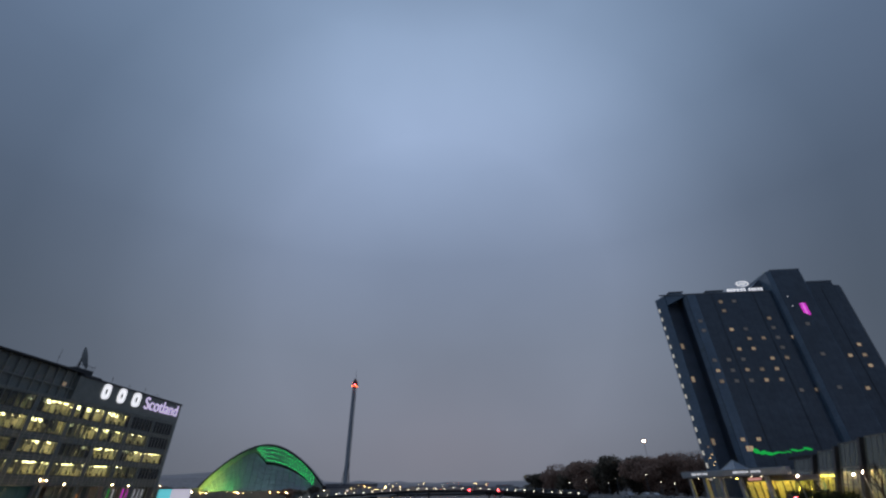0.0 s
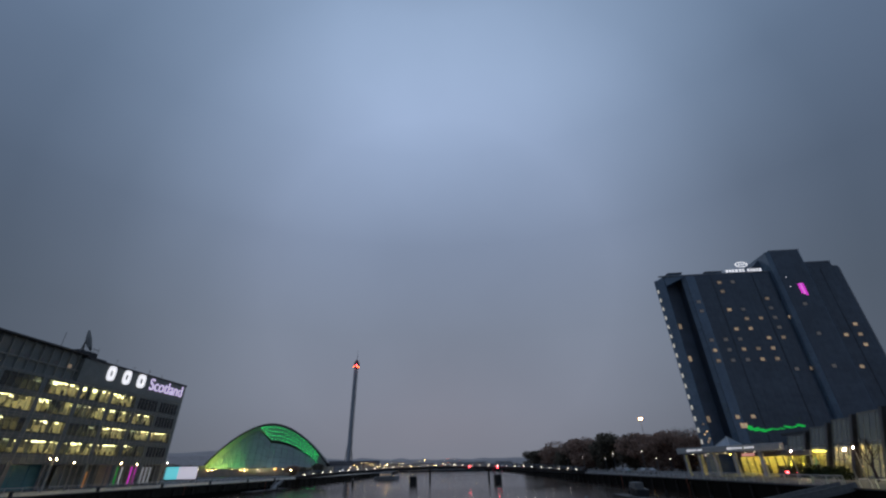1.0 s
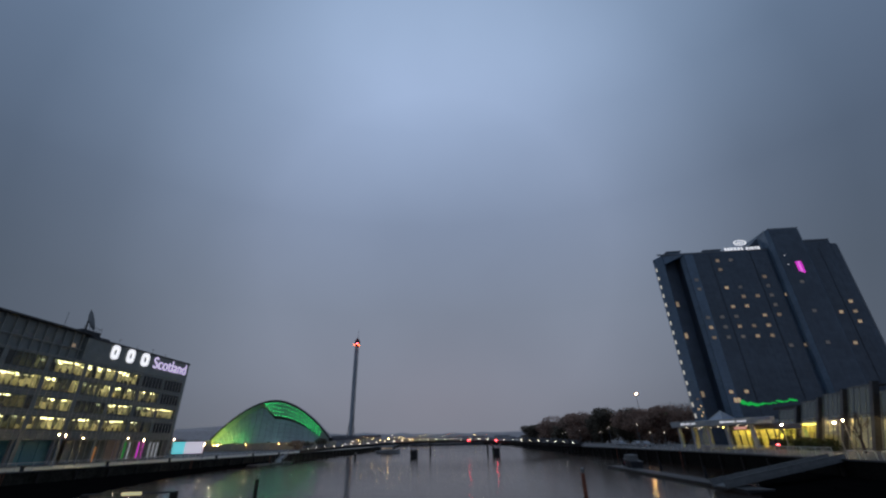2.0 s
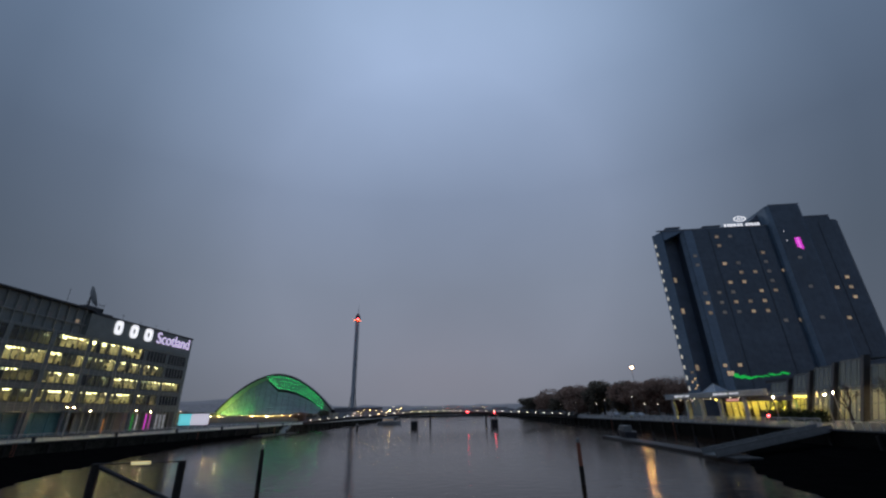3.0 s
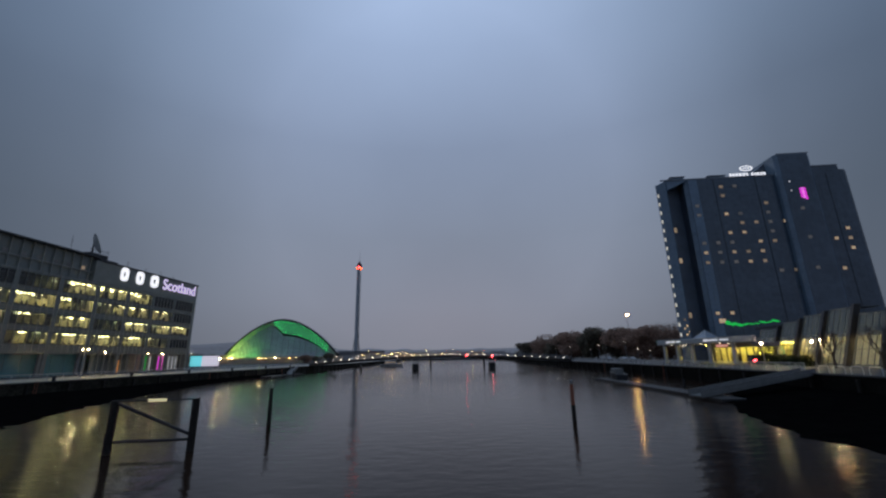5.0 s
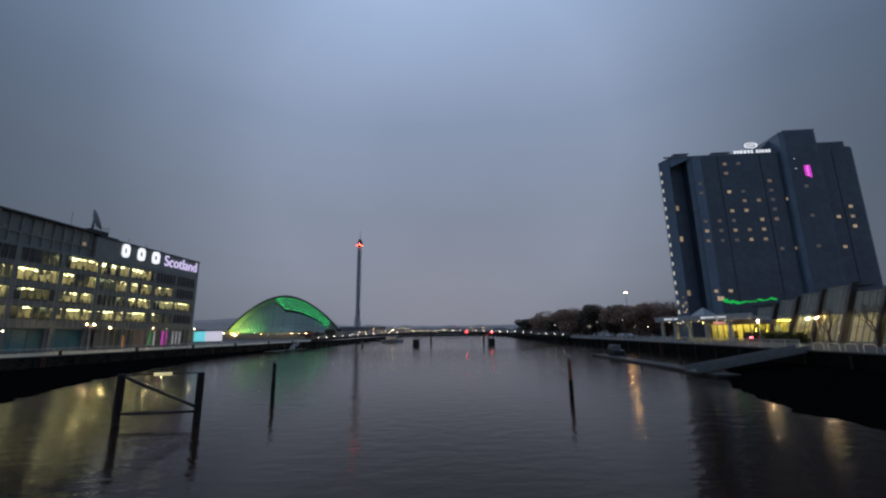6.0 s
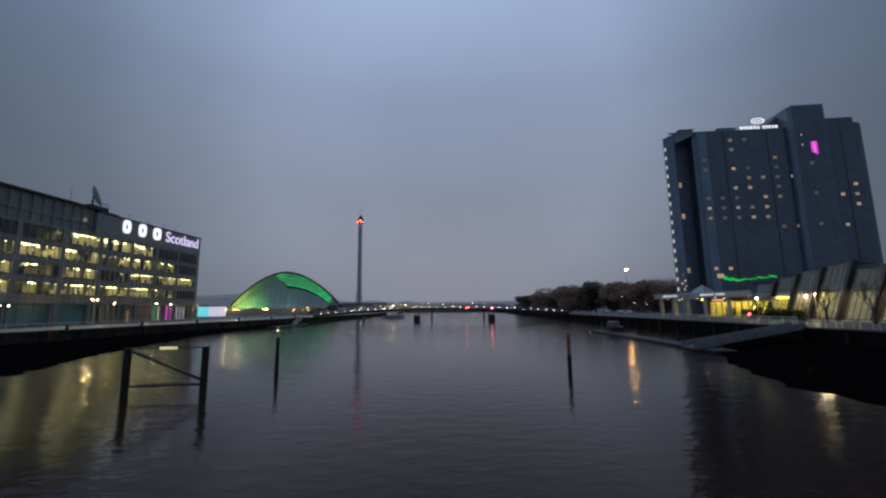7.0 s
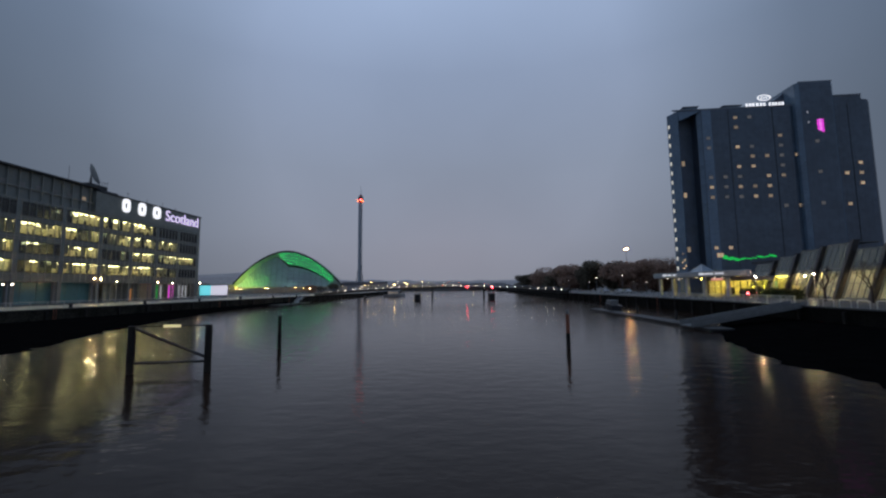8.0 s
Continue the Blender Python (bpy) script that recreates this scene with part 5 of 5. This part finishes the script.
# advertising screen beyond the office
screen = thing("advertising_screen", -0.6 * 150, 150, G, 0, "wide low screen glowing cyan and pale lilac", "screen")
boxed("case", (0, 10.6, 0.05, 0.5, 0.6, 4.5), DARK_STEEL, screen, soft=0.05)
for k in (1.0, 9.0):
    boxed("leg", (k, k + 0.4, 0.1, 0.4, -0.05, 0.6), DARK_STEEL, screen)
boxed("display", (0.1, 4.4, -0.02, 0.05, 0.8, 4.3), L_CYAN, screen, "cyan half of the display")
boxed("display", (4.4, 10.5, -0.02, 0.05, 0.8, 4.3), L_PALE, screen, "pale half of the display")


# ---------------------------------------------------------------- distance
def far_block(x, y, w, d, h, label, lights):
    e = thing("far_building", x, y, G, 0, label, "building", "far buildings")
    b = bmesh.new()
    box(b, -w / 2, w / 2, -d / 2, d / 2, 0, h)
    part("wall", b, FAR_LAND, e)
    b = bmesh.new()
    prism(b, [(-w / 2 - 0.5, -d / 2 - 0.5), (w / 2 + 0.5, -d / 2 - 0.5), (w / 2 + 0.5, d / 2 + 0.5), (-w / 2 - 0.5, d / 2 + 0.5)], h, h + 0.6)
    part("roof", b, SLATE, e)
    r3 = random.Random(int(x * 3 + y))
    for _ in range(lights):
        wx, wz = r3.uniform(-w / 2 + 1, w / 2 - 2), r3.uniform(1.5, max(2, h - 2))
        boxed("window", (wx, wx + 1.2, -d / 2 - 0.1, -d / 2 - 0.02, wz, wz + 1.0), r3.choice((L_PLATE, CURTAIN, L_SIGN)), e)


rr = random.Random(21)
for i in range(26):
    x = -150 + i * 11.5
    far_block(x + rr.uniform(-3, 3), 665 + rr.uniform(-10, 40), rr.uniform(12, 24), 14, rr.uniform(4, 9), "distant dark building across the river bend", 2)
for x, y, w, h in ((-76, 400, 40, 7.5), (-86, 440, 50, 9), (-70, 330, 26, 5.5), (-120, 420, 60, 9)):
    far_block(x, y, w, 14, h, "low dark building behind the promenade", 6)
for i in range(30):
    y, x = rr.uniform(560, 640), rr.uniform(-95, 70)
    lamp_post(x, 641 + rr.uniform(0, 12), rr.uniform(5, 13), 1, rr.choice((L_WARM, L_WARM, L_WARM, L_DECK, L_ORANGE)), "distant glowing street lamp", "distant street lamps", 0.36)
for i in range(14):
    y = rr.uniform(290, 430)
    lamp_post(quay_x(LEFT, y) - rr.uniform(3, 26), y, rr.uniform(3.5, 7), 1, rr.choice((L_WARM, L_WARM, L_DECK)), "distant glowing street lamp", "distant street lamps", 0.2)

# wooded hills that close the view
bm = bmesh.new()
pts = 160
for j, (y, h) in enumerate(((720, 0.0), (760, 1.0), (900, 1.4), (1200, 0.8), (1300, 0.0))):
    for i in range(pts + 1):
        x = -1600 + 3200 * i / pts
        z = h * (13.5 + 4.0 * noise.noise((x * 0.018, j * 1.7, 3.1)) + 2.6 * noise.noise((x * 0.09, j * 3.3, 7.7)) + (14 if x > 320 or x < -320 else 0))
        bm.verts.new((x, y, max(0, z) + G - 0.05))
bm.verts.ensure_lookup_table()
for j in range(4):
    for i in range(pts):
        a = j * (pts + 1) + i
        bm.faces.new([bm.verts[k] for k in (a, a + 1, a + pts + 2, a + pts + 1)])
tagged(part("backdrop", bm, HILLS), "low dark wooded hills beyond the river bend, haze put in as glow", "hills", kind="structure")

for i in range(16):
    y = 132 + 12 * i + rr.uniform(-5, 5)
    x = -100 - rr.uniform(0, 40) if y < 250 else -70 - rr.uniform(0, 30)
    if y < 200 and x > -105:
        x = -112
    if -0.54 < x / y < -0.335:
        continue
    leafy_tree(x, y, rr.uniform(3.5, 6.5), rr.uniform(5, 9), 200 + i, LEAF_RUSSET if i % 2 else LEAF_DARK, "shrubby winter tree beyond the office building")


# ---------------------------------------------------------------- loose things on the quays and water
def parked_car(x, y, rz, paint, lamp, label):
    e = thing("car", x, y, G + 0.05, rz, label, "car", "cars on the hotel bank")
    b = bmesh.new()
    prof = [(-2.1, 0.45), (-2.1, 0.95), (-1.5, 1.02), (-0.75, 1.48), (0.7, 1.48), (1.35, 1.0), (2.1, 0.88), (2.15, 0.45)]
    lo = [b.verts.new((px, -0.85 + (0.12 if pz > 1.2 else 0), pz)) for px, pz in prof]
    hi = [b.verts.new((px, 0.85 - (0.12 if pz > 1.2 else 0), pz)) for px, pz in prof]
    k = len(prof)
    for i in range(k):
        b.faces.new((lo[i], hi[i], hi[(i + 1) % k], lo[(i + 1) % k]))
    b.faces.new(lo)
    b.faces.new(hi[::-1])
    bevel(b, 0.05)
    body = part("body", b, mat("car_paint", paint, 0.25, 0.1, var=0.1), e)
    boxed("side_window", (-1.0, 0.9, -0.79, -0.765, 1.02, 1.38), SMOKED, body)
    boxed("side_window", (-1.0, 0.9, 0.765, 0.79, 1.02, 1.38), SMOKED, body)
    for wx in (-1.3, 1.35):
        for wy in (-0.8, 0.8):
            b = bmesh.new()
            tube(b, (wx, wy - 0.1, 0.32), (wx, wy + 0.1, 0.32), 0.32, None, 16)
            wheel = part("wheel", b, BLACK_IRON, e)
            b = bmesh.new()
            tube(b, (wx, wy - 0.11, 0.32), (wx, wy + 0.11, 0.32), 0.18, None, 12)
            part("rim", b, GREY_STEEL, wheel)
    for wy in (-0.62, 0.62):
        boxed("tail_light", (-2.16, -2.08, wy - 0.2, wy + 0.2, 0.72, 0.92), lamp, e)


parked_car(63.2, 84.5, 70, (0.03, 0.03, 0.035), L_RED, "dark parked car with glowing red tail lights at the hotel entrance")
parked_car(59.5, 132.0, 100, (0.42, 0.42, 0.42), DULL_LENS, "pale grey parked car before the dark trees")
parked_car(61.5, 142.0, 95, (0.50, 0.50, 0.49), DULL_LENS, "white parked car before the dark trees")
parked_car(59.6, 150.0, 92, (0.30, 0.31, 0.33), DULL_LENS, "grey parked car before the dark trees")


def hoop(x, y, rz):
    e = thing("cycle_stand", x, y, G, rz, "pale bent-tube hoop stand on the quay edge", "hoop stand", "hoop stands")
    b = bmesh.new()
    pts = [Vector((-0.55, 0, -0.05)), Vector((-0.55, 0, 0.75)), Vector((-0.42, 0, 0.92)), Vector((0.42, 0, 0.92)), Vector((0.55, 0, 0.75)), Vector((0.55, 0, -0.05))]
    for p, q in zip(pts, pts[1:]):
        tube(b, p, q, 0.035, None, 7)
    part("tube", b, RAIL, e)


for i in range(6):
    hoop(42.6 - 0.12 * i, 47.0 - 2.0 * i, -82)


def moored_boat(x, y, rz, L, label, lit=True):
    e = thing("boat", x, y, 0, rz, label, "boat")
    b = bmesh.new()
    secs = []
    for t in (0.0, 0.15, 0.5, 0.8, 1.0):
        w = L / 6.0 * (1 - max(0, t - 0.5) ** 2 * 3.9)
        secs.append([b.verts.new(v) for v in ((L * t, -w * 0.6, -0.4), (L * t, -w, 1.2 + 0.5 * t), (L * t, w, 1.2 + 0.5 * t), (L * t, w * 0.6, -0.4))])
    for s0, s1 in zip(secs, secs[1:]):
        for i in range(4):
            b.faces.new((s0[i], s0[(i + 1) % 4], s1[(i + 1) % 4], s1[i]))
    b.faces.new(secs[0])
    b.faces.new(secs[-1][::-1])
    part("hull", b, WHITE_STEEL if lit else DARK_STEEL, e)
    c = L / 9.0
    boxed("cabin", (L * 0.2, L * 0.7, -c, c, 1.2, 1.3 + c * 1.3), WHITE_STEEL if lit else GANGWAY, e, soft=0.08)
    for k in range(4):
        boxed("cabin_window", (L * 0.23 + k * L * 0.11, L * 0.31 + k * L * 0.11, -c - 0.05, -c - 0.01, 1.5 + c * 0.3, 1.3 + c), CURTAIN if lit else SMOKED, e)
    if not lit:
        return
    b = bmesh.new()
    tube(b, (L * 0.5, 0, 3.2), (L * 0.5, 0, 6.5), 0.06)
    part("mast", b, GREY_STEEL, e)
    b = bmesh.new()
    bmesh.ops.create_icosphere(b, subdivisions=1, radius=0.3, matrix=Matrix.Translation((L * 0.5, 0, 6.6)))
    part("lamp", b, L_WARM, e)


moored_boat(-33.0, 226.0, 8, 12.0, "small white moored boat with a lit cabin")


def bollard(x, y):
    e = thing("bollard", x, y, G + 0.14, 0, "squat black iron mooring bollard on the quay edge", "bollard", "quay bollards")
    b = bmesh.new()
    tube(b, (0, 0, 0), (0, 0, 0.45), 0.26, 0.2, 12)
    tube(b, (0, 0, 0.45), (0, 0, 0.62), 0.32, 0.28, 12)
    part("post", b, BLACK_IRON, e)


for y in (52, 64, 78, 93, 109, 126, 142):
    bollard(quay_x(LEFT, y) - 0.35, y)


def wall_ladder(x, y, s):
    e = thing("quay_ladder", x, y, 0, 0, "rusty iron ladder fixed to the dark quay wall", "ladder", "quay ladders")
    for k in (-0.22, 0.22):
        b = bmesh.new()
        tube(b, (-s * 0.38, k, -0.8), (-s * 0.38, k, G + 0.3), 0.03, None, 6)
        part("rail", b, RUST, e)
    for i in range(9):
        b = bmesh.new()
        tube(b, (-s * 0.38, -0.22, -0.5 + i * 0.3), (-s * 0.38, 0.22, -0.5 + i * 0.3), 0.018, None, 5)
        part("rung", b, RUST, e)


for y in (61, 99, 135):
    wall_ladder(quay_x(LEFT, y), y, -1)
for y in (85, 121):
    wall_ladder(quay_x(RIGHT, y), y, 1)

moored_boat(31.5, 74.0, 84, 6.0, "small dark moored work boat beside the pontoon", False)
